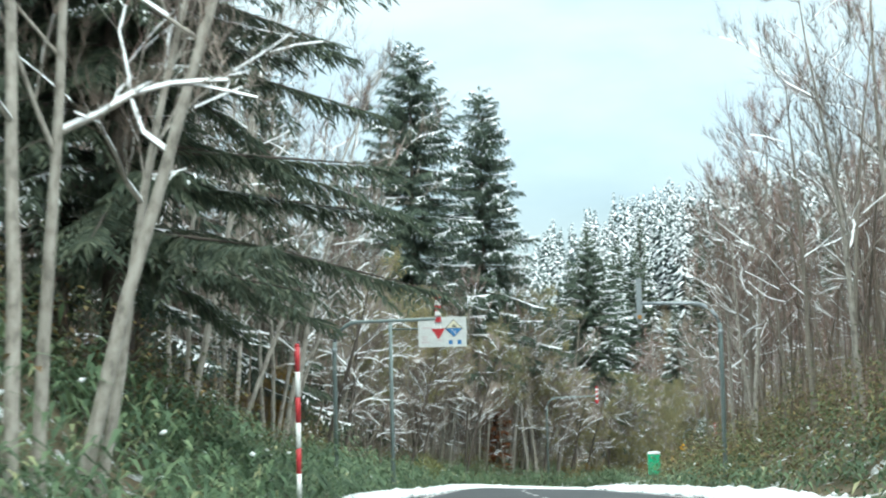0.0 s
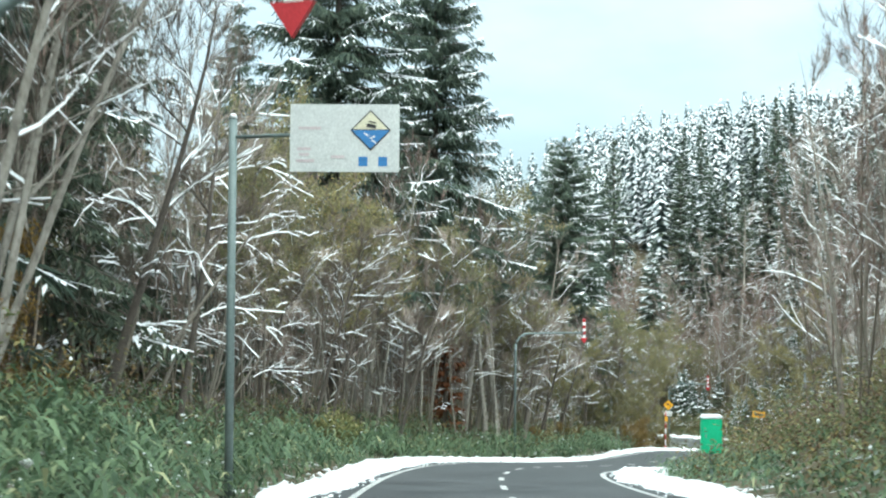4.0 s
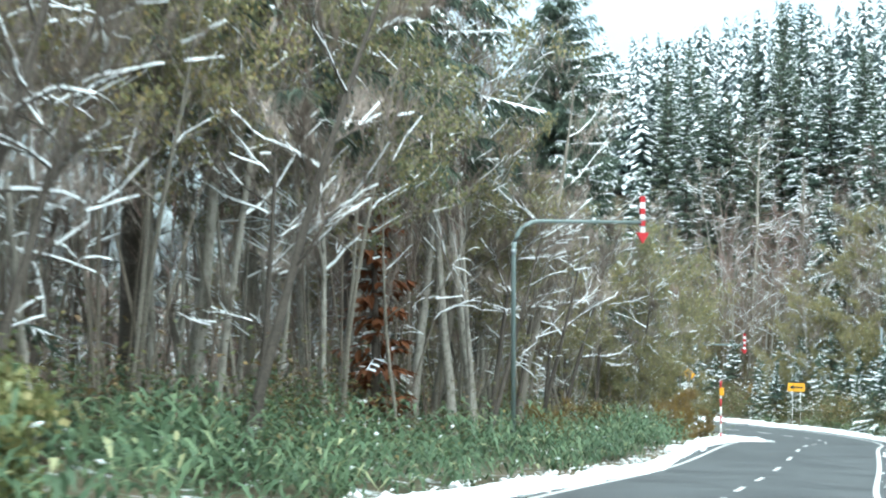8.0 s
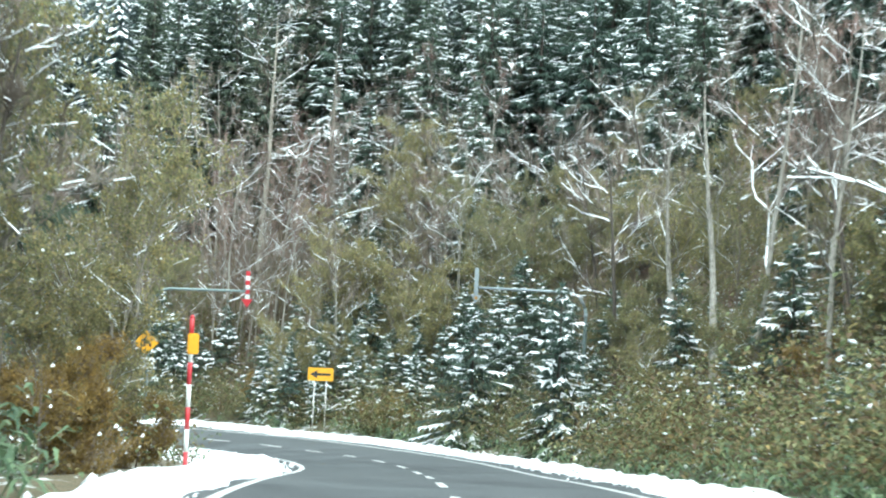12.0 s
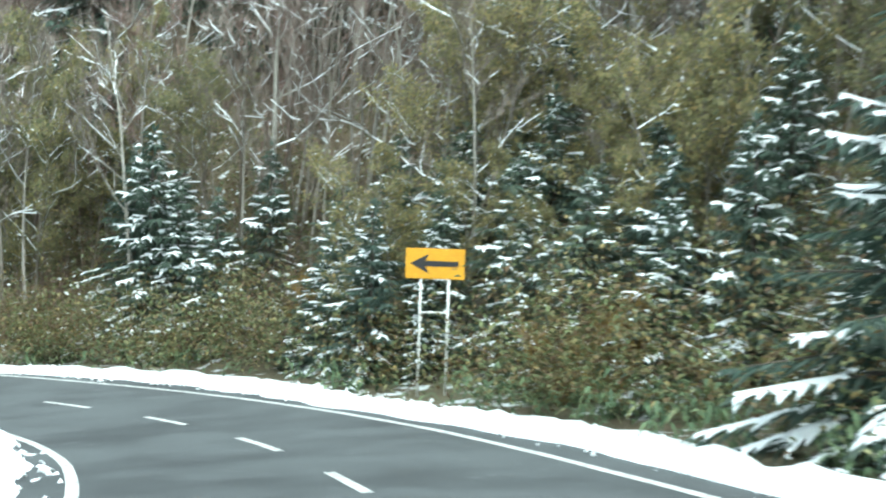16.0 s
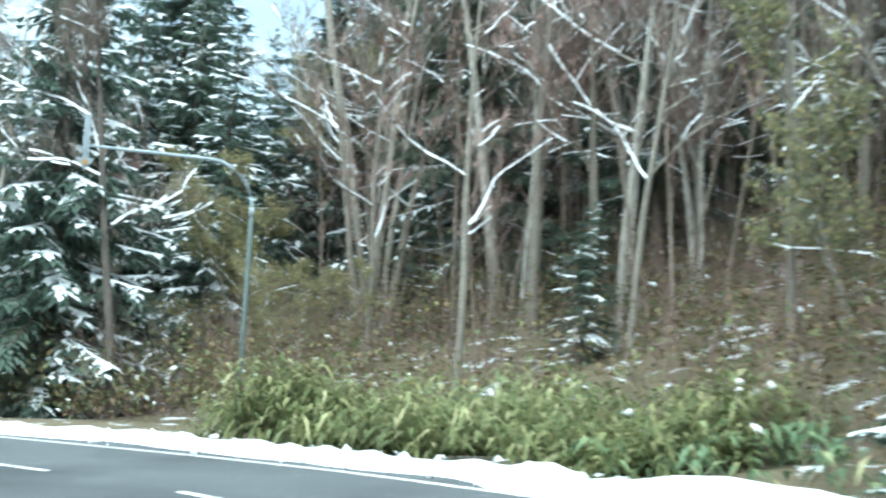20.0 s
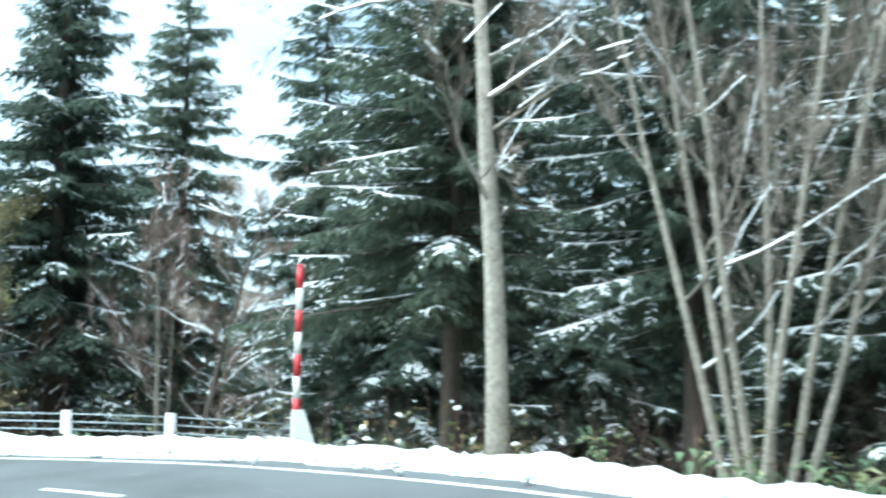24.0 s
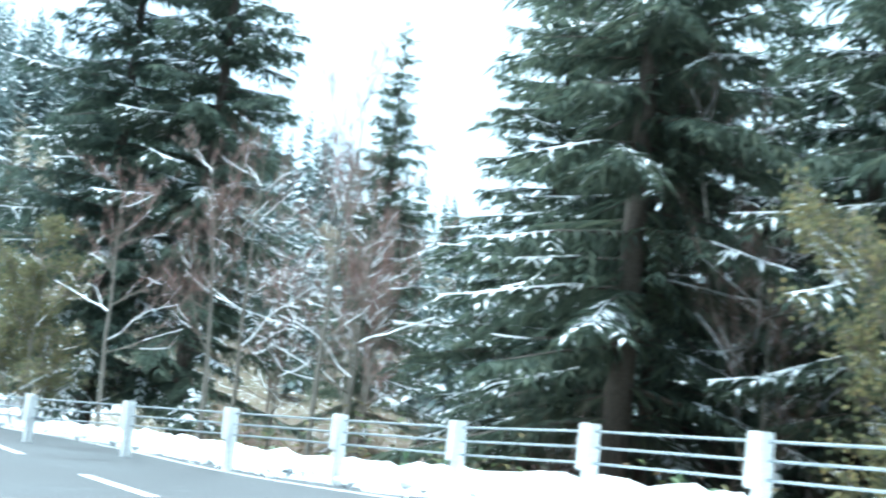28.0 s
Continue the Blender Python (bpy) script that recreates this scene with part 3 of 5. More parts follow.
def spruce_meshes(seed, h, spread, snow, mat=None, low=0.06, gap=0.42, per=5, bare_low=0.0, droop=0.42, pitch=0.24, broad=0.085, lump=1.0, hang=0.7, branchy=False, taper=0.85, spray=0.30, ragged=0.0):
    """Trunk, crown and snow of a spruce h metres high."""
    rng = random.Random(seed)
    trunk, crown, white = Soup(), Soup(), Soup()
    r0 = 0.011 * h + 0.04
    trunk.tube([(0, 0, -0.5), (0, 0, h * 0.3), (0.05, 0, h * 0.65), (0, 0, h)], [r0 * 1.15, r0 * 0.8, r0 * 0.42, 0.01], 8)
    z = h * low
    while z < h * 0.985:
        q = z / h
        reach = spread * (1 - q) ** taper * (0.55 + 0.45 * min(1, q * 5 + 0.25)) + 0.12
        n = per if reach > 0.7 else 4
        turn = rng.uniform(0, 6.28)
        for k in range(n):
            if rng.random() < bare_low * max(0, 0.45 - q) * 2:
                continue
            a = turn + 6.283 * k / n + rng.uniform(-0.35, 0.35)
            L = reach * rng.uniform(0.6 - ragged, 1.18 + ragged * 0.5)
            way = Vector((math.cos(a), math.sin(a), 0))
            zz = z + rng.uniform(-0.5, 0.5) * gap
            lift, dr = rng.uniform(0.0, 0.12) + 0.25 * q, droop * rng.uniform(0.7, 1.3) * (1.1 - 0.6 * q)
            curve = lambda u: Vector((0, 0, zz)) + way * (L * u) + Vector((0, 0, L * (lift * u - dr * u ** 1.6 + 0.16 * u ** 3)))
            laden, bare_to = rng.random() < snow * 1.15, rng.uniform(0.15, 0.75)
            if L > 0.8:
                trunk.tube([curve(0), curve(0.5), curve(0.95)], [0.012 + 0.012 * L, 0.008 + 0.006 * L, 0.004], 3, False)
            if branchy and L > 1.1:
                for j in range(int(L / 0.33)):
                    u = 0.22 + 0.74 * (j + rng.random()) / int(L / 0.33)
                    p0, b0 = curve(u), a + rng.choice((-1, 1)) * rng.uniform(0.45, 0.95)
                    ln0 = (0.22 + 0.30 * L * (1.15 - u)) * rng.uniform(0.6, 1.15)
                    w0, d0 = Vector((math.cos(b0), math.sin(b0), 0)), rng.uniform(0.3, 0.85)
                    k0 = max(3, int(ln0 / pitch))
                    for i0 in range(k0):
                        v = (i0 + 0.6) / k0
                        q0 = p0 + w0 * (ln0 * v) - Vector((0, 0, ln0 * d0 * v ** 1.5))
                        for sg in (-1, 1):
                            b = b0 + sg * rng.uniform(0.5, 1.1)
                            o, sz, dp = Vector((math.cos(b), math.sin(b), -0.1)), spray * rng.uniform(0.7, 1.25), rng.uniform(0.4, 1.0)
                            frond(crown, q0, o, sz, broad * rng.uniform(0.8, 1.3), dp, rng)
                            if laden and u > bare_to and rng.random() < 0.42:
                                frond(white, q0 + Vector((0, 0, 0.03)), o, sz * rng.uniform(0.5, 0.9), broad * 1.05 * lump ** 0.5, dp * 0.9, rng)
                    frond(crown, q0, w0, 0.3, broad, d0, rng)
            m = max(3, int(L / pitch))
            for j in range(m):
                u = (j + 0.7) / m
                p = curve(u)
                ln = (0.34 + 0.30 * (1 - u)) * min(1.0, 0.45 + 0.4 * L) * rng.uniform(0.7, 1.25)
                white_here = laden and u > bare_to
                for sg in (-1, 1):
                    b = a + sg * rng.uniform(0.55, 1.1)
                    out, wd, dp = Vector((math.cos(b), math.sin(b), rng.uniform(-0.1, 0.1))), broad * rng.uniform(0.7, 1.3), rng.uniform(0.2, 0.75)
                    frond(crown, p, out, ln, wd, dp, rng)
                    if white_here and rng.random() < 0.7:
                        frond(white, p + Vector((0, 0, 0.03)), out, ln * rng.uniform(0.45, 0.95), wd * 1.25 * lump ** 0.5, dp * 0.9, rng)
                for _h in range(1 + int(hang) if rng.random() < hang % 1 or hang >= 1 else int(hang)):
                    frond(crown, p, Vector((way.x * 0.5 + rng.uniform(-0.25, 0.25), way.y * 0.5 + rng.uniform(-0.25, 0.25), -0.5)), ln * 0.9, broad, 0.5, rng)
            frond(crown, curve(0.85), way, 0.3 + 0.12 * L, broad, 0.35, rng)
            side = Vector((-way.y, way.x, 0))
            for go in range(1):
                if not laden:
                    continue
                u0 = max(bare_to, 0.3)
                u1 = 1.04
                w = rng.uniform(0.025, 0.055) * (0.42 if branchy else 0.62) * lump * min(1.0, 0.5 + 0.35 * L)
                shift = side * rng.uniform(-0.2, 0.2) * min(1, L) * (go > 0)
                vs, fs = [], []
                for j in range(4):
                    u = u0 + (u1 - u0) * j / 3
                    wj = w * (0.35, 1.0, 0.9, 0.25)[j] * rng.uniform(0.8, 1.2)
                    c = curve(u) + shift + Vector((0, 0, 0.01 - shift.length * 0.35))
                    vs += [c - side * wj - Vector((0, 0, wj * 0.5)), c + Vector((0, 0, 0.02 + wj * 0.45)), c + side * wj - Vector((0, 0, wj * 0.5))]
                for j in range(3):
                    fs += [(3 * j, 3 * j + 1, 3 * j + 4, 3 * j + 3), (3 * j + 1, 3 * j + 2, 3 * j + 5, 3 * j + 4)]
                white.add(vs, fs)
        z += gap * rng.uniform(0.8, 1.2) * (0.75 + 0.25 * (1 - q))
    for k in range(5):
        frond(crown, Vector((0, 0, h * 0.985)), Vector((math.cos(k * 1.26) * 0.5, math.sin(k * 1.26) * 0.5, 0.8)), 0.35, 0.05, 0.0, rng)
    return trunk.mesh("trunk", BARK, True), crown.mesh("crown", mat or NEEDLE), white.mesh("snow_load", SNOW, True) if white.v else None


def bare_meshes(seed, h, bark, stems=1, lean=0.06, fine=RED_TWIG, snow=0.5, leaves=None, leaf_n=0, first=0.28, girth=1.0, cap=1.0, arch=0.0, limbs=12, leaf_size=0.07, fleck=0.006):
    """Wood, twigs, snow and leaves of a leafless or half-bare broadleaf tree."""
    rng = random.Random(seed)
    wood, twig, white, leaf = Soup(), Soup(), Soup(), Soup()

    def snow_on(pts, r):
        if len(pts) < 2:
            return
        vs, fs = [], []
        for j, p in enumerate(pts):
            d = (pts[min(j + 1, len(pts) - 1)] - pts[max(j - 1, 0)]).normalized()
            s = Vector((-d.y, d.x, 0))
            s = s.normalized() * (r[j] * 0.95 + 0.008) if s.length > 1e-3 else Vector((r[j], 0, 0))
            up = Vector((0, 0, r[j] * 0.55))
            vs += [p - s + up * 0.6, p + up + Vector((0, 0, (0.026 + r[j] * 0.75) * cap)), p + s + up * 0.6]
        for j in range(len(pts) - 1):
            fs += [(3 * j, 3 * j + 1, 3 * j + 4, 3 * j + 3), (3 * j + 1, 3 * j + 2, 3 * j + 5, 3 * j + 4)]
        white.add(vs, fs)

    def twigs(p, d, n, size):
        for _ in range(n):
            w = (d + Vector((rng.uniform(-1, 1), rng.uniform(-1, 1), rng.uniform(-0.3, 0.9))) * 0.8).normalized()
            e = p + w * size * rng.uniform(0.5, 1.2)
            s = Vector((-w.y, w.x, 0.1)).normalized() * (0.0045 + 0.003 * size)
            twig.add([p - s, p + s, e], [(0, 1, 2)])
            if leaves and rng.random() < leaf_n:
                for _k in range(4):
                    c = p.lerp(e, rng.uniform(0.2, 1.1)) + Vector((rng.uniform(-0.12, 0.12), rng.uniform(-0.12, 0.12), rng.uniform(-0.12, 0.08)))
                    a, b = Vector((rng.uniform(-1, 1), rng.uniform(-1, 1), rng.uniform(-0.6, 0.6))).normalized() * leaf_size * rng.uniform(0.7, 1.4), Vector((rng.uniform(-0.5, 0.5), rng.uniform(-0.5, 0.5), -1)).normalized() * leaf_size * 1.2
                    leaf.add([c - a * 0.5, c + b * 0.5, c + a * 0.5, c - b * 0.5], [(0, 1, 2, 3)])
                if rng.random() < fleck:
                    up, sz = Vector((0, 0, 0.03)), rng.uniform(0.03, 0.07)
                    white.add([c - Vector((sz, 0, 0.02)), c + Vector((0, sz, 0)) - up, c + Vector((sz, 0, 0.01)), c - Vector((0, sz, 0)), c + up * 1.6], [(0, 1, 4), (1, 2, 4), (2, 3, 4), (3, 0, 4)])

    def limb(p, d, L, r, level):
        n = (8 if cap > 1.1 else 5) if level == 1 else 3
        pts, rs = [p.copy()], [r]
        for j in range(n):
            d = (d + Vector((rng.uniform(-1, 1), rng.uniform(-1, 1), rng.uniform(-0.6, 0.9) - arch * (j + 1) * (0.25 if cap > 1.1 else 0.5))) * (0.19 if cap > 1.1 else 0.30)).normalized()
            p = p + d * (L / n)
            pts.append(p.copy())
            rs.append(r * (1 - (j + 1) / n * 0.8))
            if level < 3 and rng.random() < 0.92:
                s = (d + Vector((rng.uniform(-1, 1), rng.uniform(-1, 1), rng.uniform(-0.2, 0.8))) * 0.75).normalized()
                limb(p, s, L * rng.uniform(0.35, 0.6), max(0.006, rs[-1] * 0.6), level + 1)
            twigs(p, d, (3 if cap > 1.1 else 4) if level == 1 else 5, 0.35 + 0.22 * L)
        wood.tube(pts, rs, 5 if level == 1 else 3, False)
        if rng.random() < snow * (1.05, 0.7, 0.35)[level - 1] and abs(d.z) < 0.85:
            a = rng.randint(0, 1)
            snow_on(pts[a:], rs[a:])

    for s in range(stems):
        a = rng.uniform(0, 6.28)
        tilt = lean * rng.uniform(0.4, 1.4) * (1 if stems == 1 else 2.6)
        hh = h * rng.uniform(0.8, 1.0)
        r0 = (0.0055 * h + 0.018) * girth * (1 if stems == 1 else 0.75)
        base = Vector((rng.uniform(-0.15, 0.15), rng.uniform(-0.15, 0.15), -0.4)) * (1 if stems > 1 else 0.1) + Vector((0, 0, -0.3))
        pts, rs = [base], [r0 * 1.25]
        N = 9
        d = Vector((math.cos(a) * tilt, math.sin(a) * tilt, 1)).normalized()
        for j in range(N):
            d = (d + Vector((rng.uniform(-1, 1), rng.uniform(-1, 1), 0)) * 0.055).normalized()
            pts.append(pts[-1] + d * (hh / N))
            rs.append(r0 * (1 - 0.9 * ((j + 1) / N) ** 1.1) + 0.006)
        wood.tube(pts, rs, 7, False)
        m = max(4, int(limbs / stems))
        for j in range(m):
            u = first + (1 - first) * (j + rng.random()) / m
            i = min(N - 1, int(u * N))
            p = pts[i].lerp(pts[i + 1], u * N - i)
            b = rng.uniform(0, 6.28)
            e = rng.uniform(0.15, 0.9) if arch else rng.uniform(0.35, 1.2)
            w = Vector((math.cos(b), math.sin(b), e)).normalized()
            limb(p, w, h * rng.uniform(0.13, 0.30) * (1.15 - 0.6 * u), rs[i] * rng.uniform(0.35, 0.55) / max(1.0, girth) ** 0.7, 1)
        twigs(pts[-1], Vector((0, 0, 1)), 5, 0.8)
    return wood.mesh("wood", bark, True), twig.mesh("twigs", fine), white.mesh("snow_load", SNOW, True) if white.v else None, leaf.mesh("leaves", leaves) if leaf.v else None


def tree_kind(kind, label, meshes, names, group):
    root = tagged(new(kind), label, "tree", group)
    for me, n in zip(meshes, names):
        if me:
            tagged(part(n, me, root), kind="stuff" if n in ("snow_load", "twig_spray", "foliage") else "")
    root.location = (0, 0, -500)
    return root


S_PARTS, B_PARTS = ("trunk", "crown", "snow_load"), ("wood", "twig_spray", "snow_load", "foliage")
WOODS = "trees of the forest"
KINDS = {
    "spruce": [tree_kind("spruce_tree", "tall dark green spruce with drooping, lightly snowy branches", spruce_meshes(11 + k, 20, 4.0, 0.36, bare_low=b, gap=0.5, pitch=0.32, broad=0.11), S_PARTS, WOODS) for k, b in enumerate((0.1, 0.6, 0.9))],
    "tall": [tree_kind("spruce_tree", "tall dark spruce with long drooping needle sprays and some snow", spruce_meshes(21 + k, 20, w, 0.42, bare_low=b, gap=0.56, pitch=0.14, broad=0.040, hang=1.0, branchy=True, low=lo, droop=0.5, per=5), S_PARTS, WOODS) for k, (w, b, lo) in enumerate(((5.4, 0.1, 0.1), (4.0, 0.9, 0.12)))],
    "old": [tree_kind("old_spruce", "huge old spruce with wide dark hanging boughs", spruce_meshes(27, 25, 7.0, 0.3, gap=0.5, pitch=0.10, broad=0.026, hang=2.0, branchy=True, low=0.13, bare_low=0.6, droop=0.5, per=7, taper=0.8, spray=0.22), S_PARTS, WOODS)],
    "broad": [tree_kind("spruce_tree", "broad tall spruce with layered snowy boughs", spruce_meshes(41 + k, 20, 5.6 - 0.5 * k, 0.55, gap=0.5, pitch=0.14, broad=0.036, hang=1.0, branchy=True, low=0.26, bare_low=0.8, droop=0.5, per=6, taper=0.62, spray=0.26), S_PARTS, WOODS) for k in range(2)],
    "pole": [tree_kind("pale_tree", "straight pale-barked trunk, bare of limbs below its crown", bare_meshes(201 + k, 16, BIRCH if k < 2 else GREY_BARK, 1, 0.06, TWIG, 0.5, first=0.5, limbs=9, girth=1.75), B_PARTS, WOODS) for k in range(3)],
    "fan": [tree_kind("clump_tree", "pale trunk forking low into many upright stems", bare_meshes(221, 15, MOTTLED_BARK, 7, 0.08, TWIG, 0.3, first=0.3, limbs=42, girth=1.2), B_PARTS, WOODS)],
    "fir": [tree_kind("fir_tree", "dark green fir with thick snow on its branches", spruce_meshes(31 + k, 13, 2.8, 0.78, FROST_NEEDLE, gap=0.40, droop=0.62, pitch=0.18, broad=0.05, lump=2.1, branchy=True), S_PARTS, WOODS) for k in range(3)],
    "sapling": [tree_kind("young_fir", "small bushy fir loaded with white snow clumps", spruce_meshes(51 + k, 6, 1.75, 0.48 + 0.12 * k, FROST_NEEDLE, low=0.02, gap=0.28, droop=0.5, pitch=0.12, broad=0.035, lump=2.1, ragged=0.35), S_PARTS, WOODS) for k in range(3)],
    "deadfir": [tree_kind("dead_fir", "dead fir with rust-brown needles", spruce_meshes(61, 7, 1.0, 0.25, DEAD_NEEDLE, gap=0.4), S_PARTS, WOODS)],
    "bare": [tree_kind("bare_tree", "slender leafless tree with reddish twigs and snowy limbs", bare_meshes(71 + k, 13, b, 1, 0.07, f, 0.45, first=0.35, limbs=11), B_PARTS, WOODS) for k, (b, f) in enumerate(((GREY_BARK, RED_TWIG), (BIRCH, RED_TWIG), (GREY_BARK, TWIG), (BIRCH, TWIG), (GREY_BARK, RED_TWIG)))],
    "thin": [tree_kind("thin_tree", "thin grey leafless trunk in a dense wood", bare_meshes(91 + k, 9.5, GREY_BARK if k % 2 else BIRCH, 1, 0.10, TWIG, 0.4, first=0.4, limbs=7, girth=0.85), B_PARTS, WOODS) for k in range(4)],
    "birch": [tree_kind("birch_tree", "pale many-stemmed birch with snowy bare limbs", bare_meshes(111 + k, 13, BIRCH, 4, 0.10, TWIG, 0.55, first=0.25, limbs=24), B_PARTS, WOODS) for k in range(2)],
    "arch": [tree_kind("leaning_tree", "leaning grey tree with long snow-covered arching limbs", bare_meshes(131 + k, 9, GREY_BARK, 2, 0.16, TWIG, 0.97, first=0.36, limbs=13, arch=0.6), B_PARTS, WOODS) for k in range(3)],
    "olive": [tree_kind("leafy_tree", "broadleaf tree with olive-yellow autumn leaves and dabs of snow", bare_meshes(151 + k, 7.5, GREY_BARK, 3, 0.12, TWIG, 0.5, OLIVE, 0.62, 0.15, limbs=24, leaf_size=0.07, fleck=0.014), B_PARTS, WOODS) for k in range(2)],
    "high": [tree_kind("leafy_tree", "slender tree with a thin veil of olive autumn leaves", bare_meshes(161 + k, 13, GREY_BARK, 2, 0.08, TWIG, 0.3, OLIVE, 0.5, 0.45, limbs=22, leaf_size=0.075), B_PARTS, WOODS) for k in range(2)],
    "bow": [tree_kind("bowed_tree", "bowed dark tree with thick snow along its long limbs", bare_meshes(191 + k, 8, BARK, 1, 0.14, TWIG, 0.72, first=0.42, limbs=9, girth=1.5, arch=0.25, cap=1.15), B_PARTS, WOODS) for k in range(2)],
    "stout": [tree_kind("stout_tree", "stout pale-barked tree with crooked snowy limbs", bare_meshes(181 + k, 15, MOTTLED_BARK, 1, 0.03, TWIG, 0.75, first=0.36, limbs=14, girth=2.1, arch=0.2), B_PARTS, WOODS) for k in range(2)],
    "green": [tree_kind("green_shrub", "arching shrub with pale green leaves", bare_meshes(231, 3.0, TWIG, 5, 0.2, TWIG, 0.4, PALE_SASA, 0.95, 0.1, limbs=30, leaf_size=0.10, arch=0.5), B_PARTS, WOODS)],
    "yellow": [tree_kind("yellow_shrub", "shrub with orange-yellow autumn leaves", bare_meshes(171, 3.2, TWIG, 4, 0.16, TWIG, 0.2, YELLOW, 0.8, 0.1, limbs=18, leaf_size=0.05), B_PARTS, WOODS)],
}
plant = random.Random(3)
TOPS = {"spruce": 20, "fir": 13, "sapling": 6, "tall": 20, "old": 25, "broad": 20, "pole": 16, "fan": 15, "deadfir": 7, "bare": 13, "thin": 9.5, "birch": 13, "arch": 9, "olive": 7.5, "high": 13, "bow": 8, "stout": 15, "yellow": 3.2, "green": 3.0}



# a larch-like dead trunk with level snowy boughs
def dead_larch(seed, h):
    rng = random.Random(seed)
    wood, white, tw = Soup(), Soup(), Soup()
    wood.tube([(0, 0, -0.4), (0.05, 0, h * 0.5), (0, 0, h)], [0.16, 0.11, 0.02], 7, False)
    z = h * 0.25
    while z < h * 0.97:
        a, L = rng.uniform(0, 6.28), rng.uniform(0.7, 2.4) * (1.15 - z / h)
        w = Vector((math.cos(a), math.sin(a), 0))
        pts = [Vector((0, 0, z)) + w * (L * u) + Vector((0, 0, L * (-0.25 * u + 0.3 * u * u))) for u in (0, 0.35, 0.7, 1)]
        wood.tube(pts, [0.03, 0.022, 0.014, 0.005], 3, False)
        s = Vector((-w.y, w.x, 0)) * 0.035
        white.add([q for p in pts[1:] for q in (p - s, p + Vector((0, 0, 0.06)), p + s)], [(0, 1, 4, 3), (1, 2, 5, 4), (3, 4, 7, 6), (4, 5, 8, 7)])
        for p in pts[1:]:
            for _ in range(4):
                e = p + (w + Vector((rng.uniform(-1, 1), rng.uniform(-1, 1), rng.uniform(-0.8, 0.3)))) * 0.35
                tw.add([p - s * 0.2, p + s * 0.2, e], [(0, 1, 2)])
        z += 0.17
    return wood.mesh("wood", GREY_BARK, True), tw.mesh("twigs", TWIG), white.mesh("snow_load", SNOW, True), None


KINDS["deadlarch"] = [tree_kind("dead_larch", "dead larch with level boughs under lines of snow", dead_larch(8, 15), B_PARTS, WOODS)]
TOPS["deadlarch"] = 15


def grow(kind, x, y, h, turn=None, which=None, lean=0.0, yaw=0.0):
    """A copy of a tree, h metres high, on the ground at x, y, leaning to the right of the heading yaw."""
    away = max(0.0, min(1.0, ((x - 35) * 6.5 + (y - 158) * 17) / 331))
    if (x - 35 - 6.5 * away) ** 2 + (y - 158 - 17 * away) ** 2 < 4.5:
        return None
    some = KINDS[kind]
    root = some[plant.randrange(len(some)) if which is None else which % len(some)]
    k = h / TOPS[kind]
    spin = plant.uniform(0, 360) if turn is None else turn
    m = Matrix.Translation((x, y, ground_z(x, y) - 0.05)) @ Matrix.Rotation(radians(lean), 4, (-math.sin(yaw), math.cos(yaw), 0)) @ Matrix.Rotation(radians(spin), 4, "Z")
    wide = k ** 0.8 * plant.uniform(0.9, 1.1)
    return copy_thing(root, m @ Matrix.Diagonal((wide, wide, k, 1)))


def wood_of(kind, t0, t1, d0, d1, n, h0, h1, tilt=3):
    """n trees at random along the stretch t0 to t1, d0 to d1 metres right of the walk."""
    done, tries = 0, 0
    while done < n and tries < n * 12:
        tries += 1
        i = int(np.abs(LINE_T - plant.uniform(t0, t1)).argmin())
        d = plant.uniform(d0, d1)
        x, y = LINE_P[i, :2] + RIGHT[i] * d
        near, off = land([x], [y])[1:]
        if abs(off[0] - MID[near[0]]) < {"spruce": 10.2, "high": 8.5, "olive": 8.5, "fir": 8.6, "birch": 8.6, "bare": 9.4, "thin": 8.2, "arch": 11.0, "bow": 9.5}.get(kind, 7.2) or (x - 41) ** 2 + (y - 173) ** 2 < 4:
            continue
        if kind in ("fir", "spruce") and (x - 45) ** 2 + (y - 177) ** 2 < 200:
            continue
        grow(kind, x, y, plant.uniform(h0, h1), lean=plant.uniform(-tilt, tilt), yaw=plant.uniform(0, 6))
        done += 1


